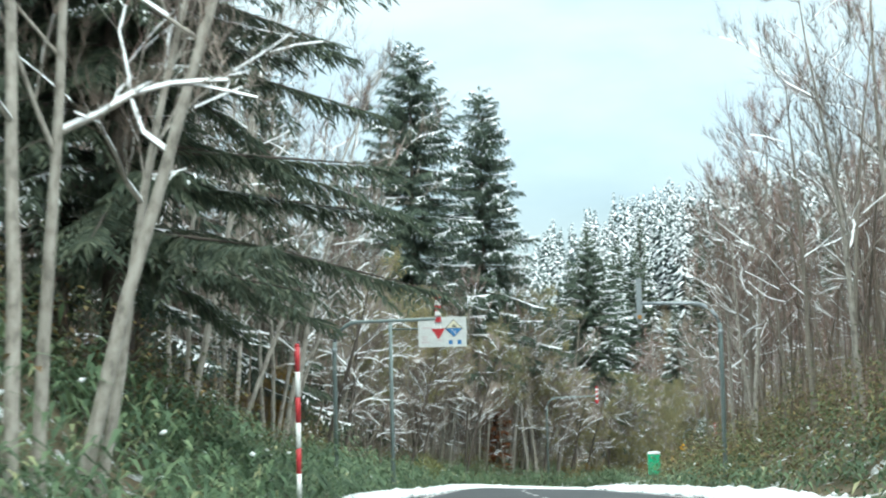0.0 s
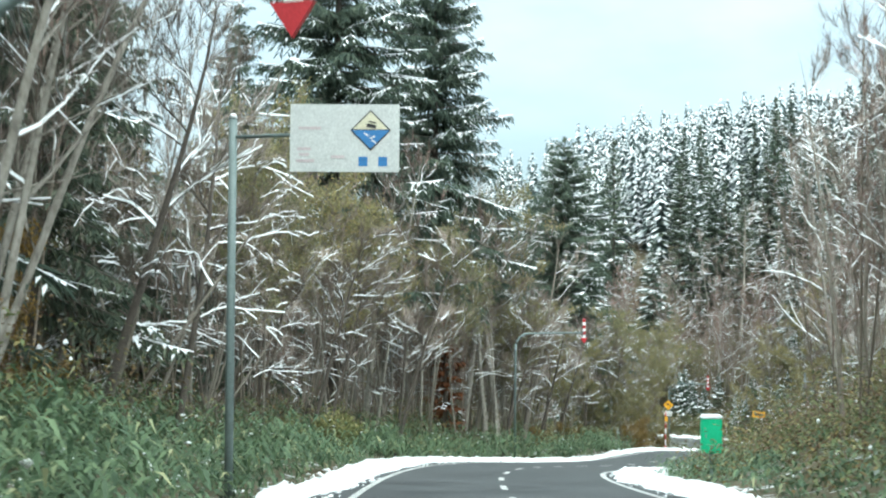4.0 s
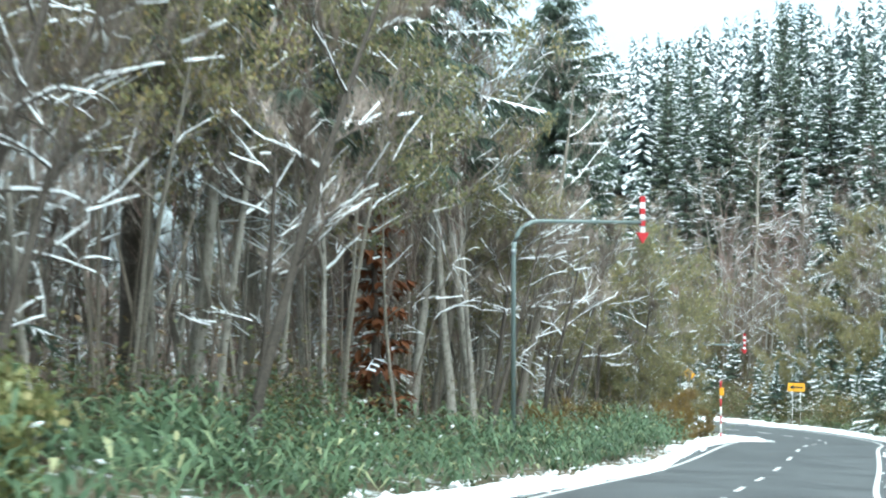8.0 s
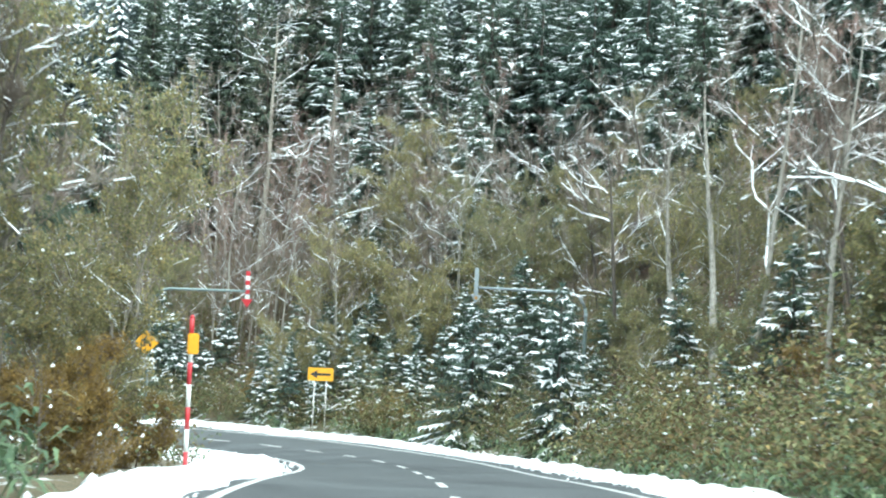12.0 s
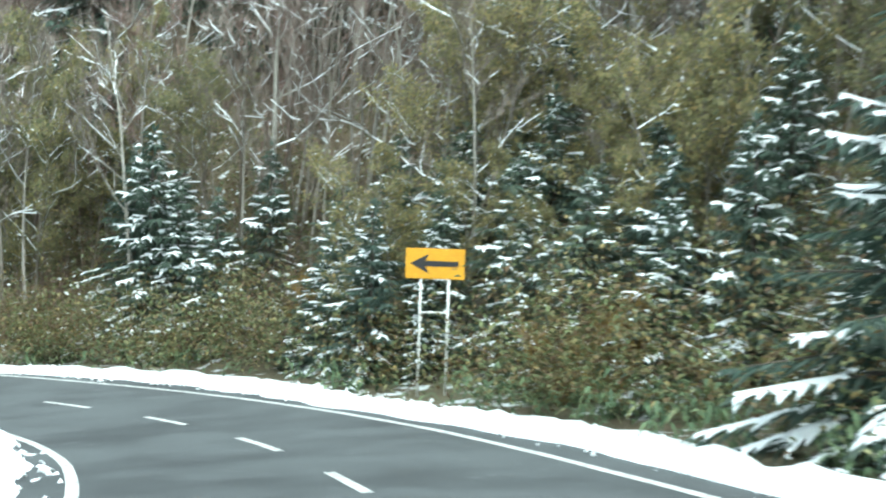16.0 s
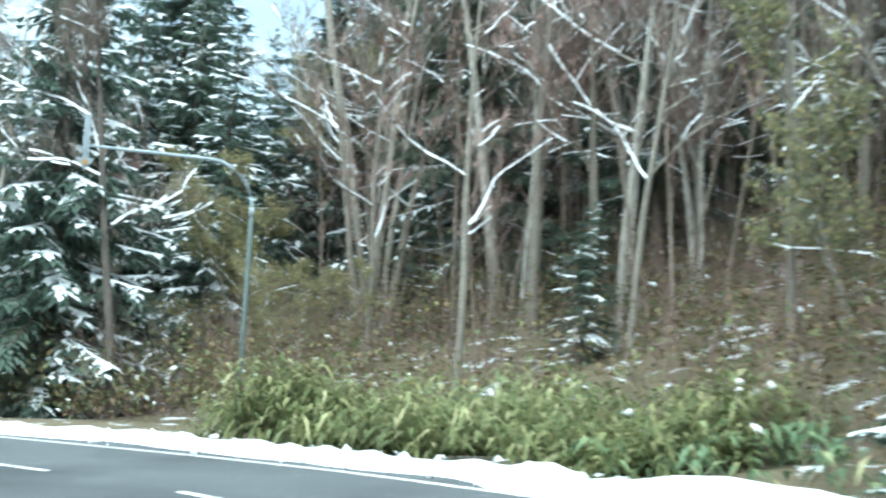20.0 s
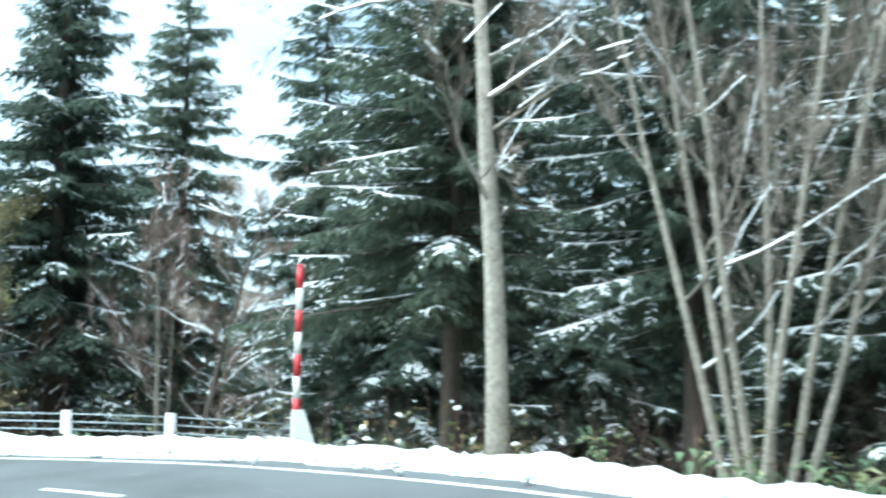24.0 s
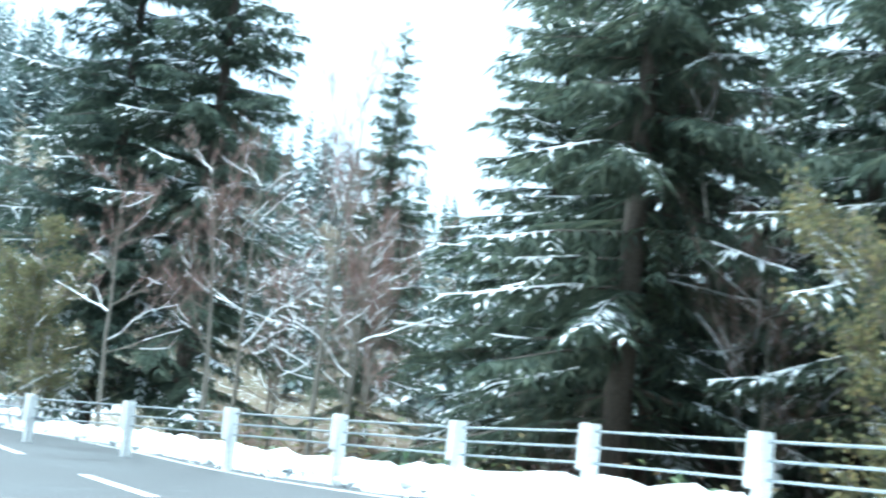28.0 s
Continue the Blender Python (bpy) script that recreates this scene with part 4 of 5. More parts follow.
# by the start
for kind, x, y, h, which, lean in (
    ("old", -6.7, 27.2, 26, 0, 0),
    ("bare", -4.7, 14.3, 13, 1, 7),
    ("bare", -4.7, 15.3, 14, 3, 6),
    ("bare", -4.6, 16.4, 14, 1, 9),
    ("bare", -4.5, 16.9, 13, 3, 9),
    ("tall", -8.4, 28.8, 18, 1, 0),
    ("broad", 15.5, 142.0, 27, 0, 0),
    ("fir", 19.0, 150.0, 22, 1, 0),
    ("spruce", 24.4, 223.7, 30, 1, 0),
    ("fir", 27.5, 214.2, 28, 2, 0),
    ("spruce", 32.8, 219.6, 29, 0, 0),
    ("broad", -2.3, 102.0, 34, 0, 0),
    ("broad", 3.4, 112.0, 33, 1, 0),
    ("high", 8.5, 115.0, 19, 0, 0),
    ("tall", -10.5, 45.0, 22, 1, 0),
    ("tall", -12.0, 56.0, 24, 0, 0),
    ("tall", -9.5, 68.0, 23, 1, 0),
    ("tall", -11.0, 79.0, 24, 0, 0),
    ("tall", -6.5, 92.0, 22, 1, 0),
    ("bow", 0.9, 91.0, 11, 0, 8),
    ("bow", -2.6, 84.5, 11, 1, 16),
    ("bow", -5.4, 68.4, 12, 0, 14),
    ("bow", -5.9, 59.1, 12, 1, 14),
    ("birch", -7.8, 39.2, 17, 0, 4),
    ("birch", -7.8, 47.4, 18, 1, 6),
    ("birch", -7.2, 54.5, 18, 0, 8),
    ("arch", -6.8, 70.1, 13, 0, 5),
    ("arch", -6.1, 75.6, 10, 1, 5),
    ("bare", 12.6, 54.6, 14, 1, -4),
    ("bare", 12.1, 43.6, 15, 4, -3),
    ("bare", 11.9, 37.8, 16, 3, -5),
):
    grow(kind, x, y, h, None, which, lean, -0.00)
# by the information sign
for kind, x, y, h, which, lean in (
    ("olive", 21.3, 139.0, 5.2, 0, 0),
    ("olive", 22.8, 143.0, 5.5, 1, 0),
    ("bare", -6.6, 51.8, 15, 1, 6),
    ("bare", -6.5, 53.3, 14, 3, 7),
    ("yellow", -7.6, 57.0, 4.6, 0, 0),
    ("green", -1.7, 81.3, 2.5, 0, 0),
    ("green", -2.9, 82.2, 2.0, 0, 0),
    ("arch", -7.3, 66.6, 13, 1, 5),
    ("bare", 12.7, 58.8, 13, 1, -6),
    ("high", -4.9, 96.9, 16, 0, 0),
    ("high", -8.0, 81.5, 15, 1, 0),
    ("bare", 13.0, 56.0, 14, 3, -4),
):
    grow(kind, x, y, h, None, which, lean, -0.04)
# in the thin wood
for kind, x, y, h, which, lean in (
    ("pole", 1.9, 109.0, 16, 0, 1),
    ("pole", 2.9, 109.4, 17, 1, 0),
    ("pole", 0.2, 108.0, 16, 2, 2),
    ("pole", -1.4, 106.0, 17, 0, -1),
    ("pole", 5.3, 111.2, 15, 1, 1),
    ("pole", 6.0, 112.4, 16, 2, 2),
    ("pole", 6.7, 111.0, 16, 0, 1),
    ("pole", 7.5, 112.2, 17, 1, 3),
    ("pole", 8.2, 115.6, 16, 0, 2),
    ("pole", 9.4, 116.5, 15, 2, 5),
    ("pole", 4.0, 125.0, 18, 1, 0),
    ("pole", 8.4, 124.0, 16, 0, 2),
    ("pole", -0.6, 99.5, 15, 1, 1),
    ("bow", 9.2, 115.5, 10, 0, 14),
    ("bow", 10.6, 119.0, 10, 1, 13),
    ("bow", 8.0, 112.5, 11, 1, 12),
    ("bow", 11.5, 122.5, 11, 0, 12),
    ("bow", 12.6, 126.0, 11, 1, 10),
    ("high", -3.5, 90.0, 14, 0, 2),
    ("high", -1.5, 95.5, 14, 1, 3),
    ("high", 0.6, 99.0, 14.5, 0, 2),
    ("high", 2.8, 102.0, 14, 1, 3),
    ("high", -5.0, 84.5, 13.5, 1, 2),
    ("high", -6.2, 78.0, 13, 0, 3),
    ("bow", -2.1, 84.8, 8, 0, 9),
    ("bow", 1.1, 94.8, 8.5, 1, 6),
    ("bow", 7.4, 109.7, 9, 0, 8),
    ("bow", -4.6, 82.9, 9, 1, 6),
    ("deadfir", 4.0, 107.8, 10, 0, 0),
    ("bare", -1.6, 99.6, 15, 3, 1),
    ("bare", 0.0, 97.8, 15, 1, 2),
    ("thin", 0.9, 103.8, 14, 0, 2),
    ("bare", 2.5, 101.9, 14, 3, 0),
    ("bare", 7.3, 110.6, 15, 1, 3),
    ("spruce", -3.1, 152.9, 23, 1, 0),
    ("high", 21.6, 139.8, 9, 1, 0),
    ("yellow", 19.8, 133.0, 2.6, 0, 0),
    ("arch", 15.3, 136.7, 11, 1, 5),
    ("arch", 12.4, 139.2, 11, 2, 5),
):
    grow(kind, x, y, h, None, which, lean, -0.06)
# on the hillside
for kind, x, y, h, which, lean in (
    ("fir", 52.0, 178.5, 14, 0, 0),
    ("fir", 58.5, 176.0, 17, 2, 0),
    ("fir", 60.0, 170.0, 15, 1, 0),
    ("fir", 50.0, 190.0, 13, 1, 0),
    ("fir", 56.0, 165.0, 13, 0, 0),
    ("bare", 38.0, 133.0, 13, 3, 2),
    ("bare", 39.5, 137.5, 14, 1, -2),
    ("pole", 41.0, 141.0, 13, 1, 1),
    ("pole", 43.5, 146.0, 13, 0, -1),
    ("fir", 56.3, 185.0, 19, 1, 0),
    ("fir", 64.3, 182.7, 20, 2, 0),
    ("bare", 35.7, 128.2, 15, 3, 2),
    ("bare", 35.3, 125.9, 15, 1, -3),
    ("sapling", 40.9, 178.4, 4.6, 0, 0),
    ("sapling", 42.5, 159.7, 6.5, 1, 0),
    ("sapling", 40.9, 149.9, 6.5, 2, 0),
    ("yellow", 20.1, 133.4, 3, 0, 0),
    ("high", 19.5, 136.3, 13, 0, -4),
    ("high", 24.2, 146.2, 13, 1, -4),
    ("bow", 14.8, 134.4, 10, 0, 4),
    ("bow", 15.9, 133.3, 11, 1, 5),
    ("bow", 18.5, 135.0, 9, 0, 5),
    ("thin", 19.3, 138.3, 12, 1, 0),
    ("yellow", 23.2, 140.7, 2.2, 0, 0),
):
    grow(kind, x, y, h, None, which, lean, -0.42)
# round the arrow board
for kind, x, y, h, which, lean in (
    ("stout", 46.2, 200.3, 19, 1, 0),
    ("birch", 44.2, 204.5, 16, 0, 0),
    ("fir", 36.1, 207.3, 18, 0, 0),
    ("fir", 45.3, 213.8, 21, 1, 0),
    ("fir", 47.7, 229.0, 21, 2, 0),
    ("fir", 48.5, 186.0, 7.5, 2, 0),
    ("fir", 45.4, 162.6, 7, 0, 0),
    ("fir", 57.6, 197.4, 17, 1, 0),
    ("fir", 53.0, 203.5, 19, 0, 0),
    ("fir", 61.0, 190.0, 18, 2, 0),
    ("olive", 54.0, 193.0, 6, 0, 0),
    ("olive", 36.5, 199.0, 7, 1, 0),
    ("sapling", 41.0, 180.9, 4.2, 1, 0),
    ("sapling", 42.6, 178.0, 4.5, 0, 0),
    ("sapling", 43.6, 174.5, 4.0, 2, 0),
    ("sapling", 45.2, 171.0, 4.8, 1, 0),
    ("sapling", 44.6, 166.8, 5.0, 0, 0),
    ("olive", 44.3, 175.5, 3.8, 0, 0),
    ("olive", 46.6, 172.5, 4.6, 1, 0),
    ("yellow", 43.4, 172.0, 2.4, 0, 0),
    ("deadlarch", 50.5, 197.8, 15, 0, 0),
    ("sapling", 36.6, 193.3, 6, 0, 0),
    ("sapling", 37.8, 191.0, 5.5, 1, 0),
    ("sapling", 40.9, 182.0, 4.5, 2, 0),
    ("sapling", 43.4, 184.4, 5, 0, 0),
    ("sapling", 45.7, 178.2, 5.5, 1, 0),
    ("sapling", 47.2, 169.6, 5.5, 2, 0),
    ("sapling", 48.7, 166.3, 6, 1, 0),
    ("sapling", 47.8, 160.8, 4.5, 2, 0),
    ("sapling", 44.2, 155.6, 4.6, 1, 0),
    ("olive", 48.5, 158.0, 4.5, 1, 0),
    ("olive", 46.5, 150.5, 4.0, 0, 0),
):
    grow(kind, x, y, h, None, which, lean, -0.44)
# along the outer bend
for kind, x, y, h, which, lean in (
    ("sapling", 36.9, 194.4, 3.6, 0, 0),
    ("sapling", 38.3, 193.2, 4.5, 1, 0),
    ("sapling", 28.4, 196.3, 3.6, 2, 0),
    ("sapling", 40.4, 188.8, 5.5, 1, 0),
    ("sapling", 41.8, 185.0, 4.5, 0, 0),
    ("sapling", 42.3, 181.7, 4.2, 1, 0),
    ("sapling", 45.6, 180.4, 4.8, 2, 0),
    ("sapling", 44.7, 183.0, 4.8, 0, 0),
    ("sapling", 38.7, 188.7, 5, 1, 0),
    ("sapling", 37.0, 191.9, 7, 2, 0),
    ("olive", 45.9, 179.2, 4, 0, 0),
    ("olive", 33.6, 198.0, 9, 0, 0),
    ("olive", 26.4, 202.6, 8, 0, 0),
    ("olive", 32.6, 201.4, 11, 1, 0),
    ("olive", 36.0, 199.5, 10, 0, 0),
    ("arch", 28.0, 207.0, 12, 1, 0.0),
    ("bare", 30.6, 205.3, 15, 1, 0),
    ("bare", 38.8, 201.2, 14, 3, 0),
    ("bare", 20.4, 207.1, 14, 1, 0),
):
    grow(kind, x, y, h, None, which, lean, 0.03)
# before the hairpin
for kind, x, y, h, which, lean in (
    ("fan", 11.4, 212.2, 17, 0, 0),
    ("pole", 5.0, 203.6, 13, 0, 2),
    ("bow", 8.9, 204.6, 13, 1, -12),
    ("pole", 15.0, 212.5, 15, 1, 1),
    ("pole", 16.8, 210.8, 15, 2, -2),
    ("bare", 19.5, 207.8, 14, 0, 0),
    ("olive", 12.6, 207.0, 3.4, 0, 0),
    ("fir", 6.1, 205.2, 15, 1, 0),
    ("arch", 4.1, 210.2, 15, 2, 5),
    ("birch", 8.2, 218.1, 15, 0, 0),
    ("high", 6.7, 216.6, 13, 0, 0),
    ("bare", 1.1, 205.3, 13, 3, 0),
    ("olive", 9.4, 209.4, 6.5, 1, 0),
    ("tall", 1.2, 215.6, 20, 0, 0),
    ("birch", 12.4, 218.0, 13, 1, 0),
    ("bare", -4.0, 209.6, 13, 1, 0),
    ("tall", -11.1, 213.5, 17, 1, 0),
    ("bare", 12.6, 218.2, 13, 3, 0),
    ("bare", 17.5, 215.7, 12, 1, 0),
    ("bare", -5.7, 204.0, 14, 1, 3),
    ("bare", 1.2, 205.2, 13, 3, 0),
    ("fir", -5.8, 206.3, 16, 0, 0),
    ("tall", -10.3, 203.2, 18, 1, 0),
):
    grow(kind, x, y, h, None, which, lean, 0.61)
# by the snow pole
for kind, x, y, h, which, lean in (
    ("stout", -19.3, 196.1, 19, 0, 1),
    ("fan", -19.2, 200.8, 17, 0, 0),
    ("broad", -25.5, 201.0, 21, 0, 0),
    ("broad", -23.0, 206.5, 22, 1, 0),
    ("broad", -28.0, 195.5, 21, 1, 0),
    ("bow", -32.1, 188.3, 10, 0, 3),
    ("arch", -23.2, 205.1, 8, 2, 5),
    ("tall", -39.7, 182.8, 22, 1, 0),
    ("tall", -44.4, 185.9, 22, 2, 0),
    ("tall", -43.0, 191.2, 23, 1, 0),
    ("tall", -37.1, 194.1, 20, 0, 0),
    ("tall", -41.0, 197.4, 22, 2, 0),
    ("tall", -38.7, 200.6, 21, 0, 0),
    ("tall", -40.0, 204.6, 21, 1, 0),
    ("tall", -34.9, 207.7, 20, 0, 0),
    ("tall", -29.4, 211.1, 21, 0, 0),
    ("bare", -34.5, 187.1, 13, 0, 0),
    ("tall", -44.8, 209.6, 23, 1, 0),
    ("tall", -49.4, 208.2, 24, 0, 0),
    ("tall", -49.1, 205.0, 23, 1, 0),
):
    grow(kind, x, y, h, None, which, lean, 1.54)
# behind the cable fence
for kind, x, y, h, which, lean in (
    ("tall", -38.9, 182.8, 23, 1, 0),
    ("bare", -38.7, 186.5, 12, 0, 3),
    ("olive", -30.5, 176.3, 8, 0, 0),
    ("olive", -30.6, 178.4, 9.5, 1, 0),
    ("olive", -33.3, 179.2, 9.5, 0, 0),
    ("olive", -32.9, 181.0, 8, 1, 0),
    ("olive", -30.3, 172.6, 6, 0, 0),
    ("tall", -45.6, 168.3, 22, 2, 0),
    ("tall", -44.9, 171.2, 22, 1, 0),
    ("tall", -44.7, 175.3, 24, 0, 0),
    ("tall", -49.0, 175.4, 24, 2, 0),
    ("tall", -47.9, 161.1, 19, 1, 0),
    ("tall", -43.1, 161.4, 23, 0, 0),
):
    grow(kind, x, y, h, None, which, lean, 1.95)
# in the valley
for kind, x, y, h, which, lean in (
    ("tall", -31.4, 163.6, 21, 1, 0),
    ("tall", -33.6, 168.8, 20, 1, 0),
    ("bare", -27.0, 160.5, 9, 0, 0),
    ("bare", -28.6, 158.5, 8.5, 4, 0),
    ("bare", -26.2, 157.0, 8, 0, 0),
    ("bare", -27.6, 155.0, 9, 4, 0),
    ("bare", -29.8, 156.0, 8, 0, 0),
    ("bare", -24.6, 155.5, 7, 4, 0),
    ("tall", -34.2, 161.0, 19, 0, 0),
    ("tall", -35.1, 155.5, 16, 0, 0),
    ("fir", -37.2, 163.7, 18, 0, 0),
    ("olive", -35.9, 168.2, 7.5, 1, 0),
    ("tall", -38.7, 139.1, 18, 1, 0),
    ("bare", -30.4, 150.7, 8, 4, 0),
    ("bare", -31.5, 153.4, 8.5, 0, 0),
    ("tall", -26.9, 145.6, 20, 0, 0),
    ("tall", -28.7, 148.3, 20, 1, 0),
    ("bare", -34.6, 139.8, 10, 4, 0),
    ("bare", -36.6, 142.9, 10, 0, 0),
    ("olive", -24.5, 149.6, 5.5, 1, 0),
    ("fir", -41.8, 156.2, 18, 2, 0),
):
    grow(kind, x, y, h, None, which, lean, 2.44)


# the woods between: left of the road, right of it, up the hill, round the hairpin
wood_of("spruce", -4, 5, -40, -16, 30, 17, 25)
wood_of("bare", -3, 5, -32, -9, 26, 9, 14)
wood_of("thin", 0, 6, -28, -9, 24, 7, 12)
wood_of("arch", 2, 8, -22, -9, 7, 9, 12)
wood_of("high", 3, 9, -30, -12, 8, 12, 16)
wood_of("thin", 6, 12.5, -13, -8.4, 22, 9, 13)
wood_of("bow", 3, 13, -16, -9, 9, 7, 10)
wood_of("bow", 14, 21, 12, 22, 6, 9, 13)
wood_of("thin", 6, 13.5, -26, -11, 75, 8, 14)
wood_of("bare", 6, 13, -32, -11, 34, 12, 17)
wood_of("arch", 8, 13, -16, -10, 10, 8, 12)
wood_of("spruce", 5, 10.5, -46, -20, 46, 17, 25)
wood_of("high", 12, 14.2, -18, -9, 12, 8, 12)
wood_of("thin", 11.8, 14.8, -17, -7.8, 36, 6, 10)
wood_of("arch", 11.5, 14.6, -14, -8, 9, 6, 9)
wood_of("olive", 13.3, 14.6, -13, -8.5, 4, 4, 7)
wood_of("yellow", 12.6, 14.8, -9.5, -7.2, 5, 1.5, 2.6)
wood_of("bare", -1, 8, 9, 34, 90, 11, 17)
wood_of("thin", 0, 9, 8.5, 30, 30, 8, 13)
wood_of("birch", 1, 10, 11, 26, 10, 11, 15)
wood_of("spruce", 0, 9, 30, 65, 34, 16, 24)
wood_of("bare", 9, 19, 12, 42, 26, 9, 15)
wood_of("thin", 9, 19, 11, 32, 14, 7, 12)
wood_of("fir", 13, 20, 21, 50, 70, 12, 19)
wood_of("bare", 9, 13.5, 12, 36, 12, 10, 15)
wood_of("fir", 10, 20.5, 32, 60, 46, 15, 20)
wood_of("sapling", 14, 19.8, 9, 16, 56, 2, 5.5)
wood_of("olive", 14, 20, 10, 22, 32, 3, 8)
wood_of("high", 16, 20.6, 12, 26, 16, 8, 12)
wood_of("yellow", 14, 20, 9, 15, 14, 1.5, 3)
wood_of("thin", 18.5, 22.5, 11, 26, 60, 8, 13)
wood_of("bare", 19, 23, 12, 30, 40, 10, 15)
wood_of("spruce", 19.5, 24.5, 27, 52, 56, 16, 23)
wood_of("tall", 22.8, 25.6, 17, 40, 14, 16, 22)
wood_of("fir", 23.3, 25.5, 15, 26, 8, 9, 16)
wood_of("bare", 22.5, 26, 9, 26, 16, 9, 13)
wood_of("spruce", 22.5, 27, 24, 60, 44, 16, 23)
wood_of("spruce", 28.5, 38, 14, 50, 16, 12, 18)
wood_of("bare", 28.3, 33, 11, 30, 26, 7, 10)
wood_of("thin", 13, 27, -22, -9, 12, 6, 10)
wood_of("sapling", 20, 26, 10, 17, 6, 2, 4)


# ---- undergrowth and far woods: too many to count ----
def many(name, label, category, verts, faces, mat):
    return tagged(new(name, fast_mesh(name, verts, faces, mat)), label, category, kind="stuff")


def spots(rng, t0, t1, d0, d1, n):
    """n places along the road, as arrays x, y, z, clear of the asphalt and its snow."""
    i = np.abs(LINE_T[None] - rng.uniform(t0, t1, n)[:, None]).argmin(1)
    d = MID[i] + rng.uniform(d0, d1, n)
    xy = LINE_P[i, :2] + RIGHT[i] * d[:, None]
    xy += rng.normal(0, 0.15, xy.shape)
    z, near, off = land(xy[:, 0], xy[:, 1])
    patch = np.sin(xy[:, 0] * 0.55 + 2 * np.sin(xy[:, 1] * 0.23)) * np.cos(xy[:, 1] * 0.48 - xy[:, 0] * 0.2)
    ok = (np.abs(off - MID[near]) > 4.75 * NARROW[near] ** 1.2) & (rng.random(n) < 0.62 + 0.5 * patch)
    return np.stack([xy[:, 0], xy[:, 1], z], 1)[ok]


def blades(rng, base, per, length, width, up, reach):
    """Fans of long leaves: each two triangles wide and bent over."""
    n = len(base) * per
    root = np.repeat(base, per, 0) + rng.normal(0, 1, (n, 3)) * (reach, reach, 0)
    a, L = rng.uniform(0, 6.283, n), length * rng.uniform(0.6, 1.3, n)
    lush = 0.75 + 0.45 * np.sin(base[:, 0] * 1.3 + 2 * np.sin(base[:, 1] * 0.9)) * np.cos(base[:, 1] * 1.1) + rng.normal(0, 0.15, len(base))
    hgt = rng.uniform(0.2, 1.0, n) * up * np.repeat(np.clip(lush, 0.25, 1.3), per)
    root[:, 2] += hgt
    w = np.stack([np.cos(a), np.sin(a), rng.uniform(-0.5, 0.9, n)], 1)
    s = np.stack([-np.sin(a), np.cos(a), np.zeros(n)], 1) * (width * rng.uniform(0.7, 1.3, n))[:, None]
    mid = root + w * (L * 0.5)[:, None]
    tip = root + w * L[:, None] - np.array([0, 0, 1]) * (L * 0.45)[:, None]
    v = np.stack([root, mid + s, tip, mid - s], 1).reshape(-1, 3)
    return v, np.arange(4 * n).reshape(-1, 4)


def stalks(rng, base, per, height, width, spread):
    n = len(base) * per
    root = np.repeat(base, per, 0) + rng.normal(0, 1, (n, 3)) * (spread * 0.3, spread * 0.3, 0)
    a = rng.uniform(0, 6.283, n)
    s = np.stack([np.cos(a), np.sin(a), np.zeros(n)], 1) * width
    tip = root + np.stack([rng.normal(0, spread, n), rng.normal(0, spread, n), height * rng.uniform(0.5, 1.2, n)], 1)
    return np.stack([root - s, root + s, tip], 1).reshape(-1, 3), np.arange(3 * n).reshape(-1, 3)


rng = np.random.default_rng(12)
for label, t0, t1, d0, d1, n, per, length, up in (
        ("dense green bamboo grass along the road's edge", -1, 13.6, -15, -4.8, 10000, 12, 0.44, 1.4),
        ("dense green bamboo grass along the road's edge", -1, 12, 4.9, 13, 3600, 11, 0.36, 0.9),
        ("green bamboo grass at the foot of the hill", 12, 21.9, 4.9, 10.5, 1500, 12, 0.36, 0.75),
        ("low green grass tufts beside the cable fence", 24.5, 33, 4.6, 9, 500, 9, 0.35, 0.4)):
    many("bamboo_grass", label, "grass", *blades(rng, spots(rng, t0, t1, d0, d1, n), per, length, 0.035, up, 0.16), SASA)
many("bamboo_grass", "yellowish green bamboo grass by the snow", "grass", *blades(rng, spots(rng, 21.9, 23.0, 5.2, 8.6, 1100), 20, 0.46, 0.032, 1.15, 0.22), PALE_SASA)
for label, t0, t1, d0, d1, n, per, length, up in (
        ("brown and olive brush under the trees", -1, 14, -26, -9, 4600, 12, 0.16, 1.8),
        ("brown and olive brush on the bank", -1, 13, 5.4, 22, 4300, 14, 0.16, 1.7),
        ("rusty and olive brush on the hillside", 13, 21, 6.4, 26, 5600, 14, 0.16, 2.3),
        ("brown and olive brush inside the bend", 13, 27, -14, -6, 2600, 12, 0.16, 1.7),
        ("brown brush at the wood's edge", 20, 36, 6.5, 24, 4200, 14, 0.16, 1.7)):
    many("brush", label, "undergrowth", *blades(rng, spots(rng, t0, t1, d0, d1, n), per, length, 0.045, up, 0.35), BRACKEN)
for label, t0, t1, d0, d1, n, per, up, mat in (
        ("low shrubs with olive and rusty leaves along the verge", 12.5, 21, 5.2, 13, 2700, 46, 2.8, BRACKEN),
        ("low shrubs with yellow-olive leaves along the verge", 12.5, 20.6, 5.6, 13, 750, 50, 2.7, OLIVE),
        ("olive shrubs under the trees", 0, 13.6, -13, -7.5, 700, 46, 2.3, BRACKEN),
        ("olive shrubs on the bank", 0, 13, 6.6, 14, 1000, 46, 2.4, BRACKEN),
        ("olive and green shrubs on the bank", 2, 13, 6.6, 12, 300, 50, 2.2, OLIVE),
        ("rusty shrubs at the wood's edge", 20.2, 24, 7.5, 20, 1700, 44, 2.2, BRACKEN)):
    many("shrubs", label, "shrub", *blades(rng, spots(rng, t0, t1, d0, d1, n), per, 0.13, 0.04, up, 0.5), mat)
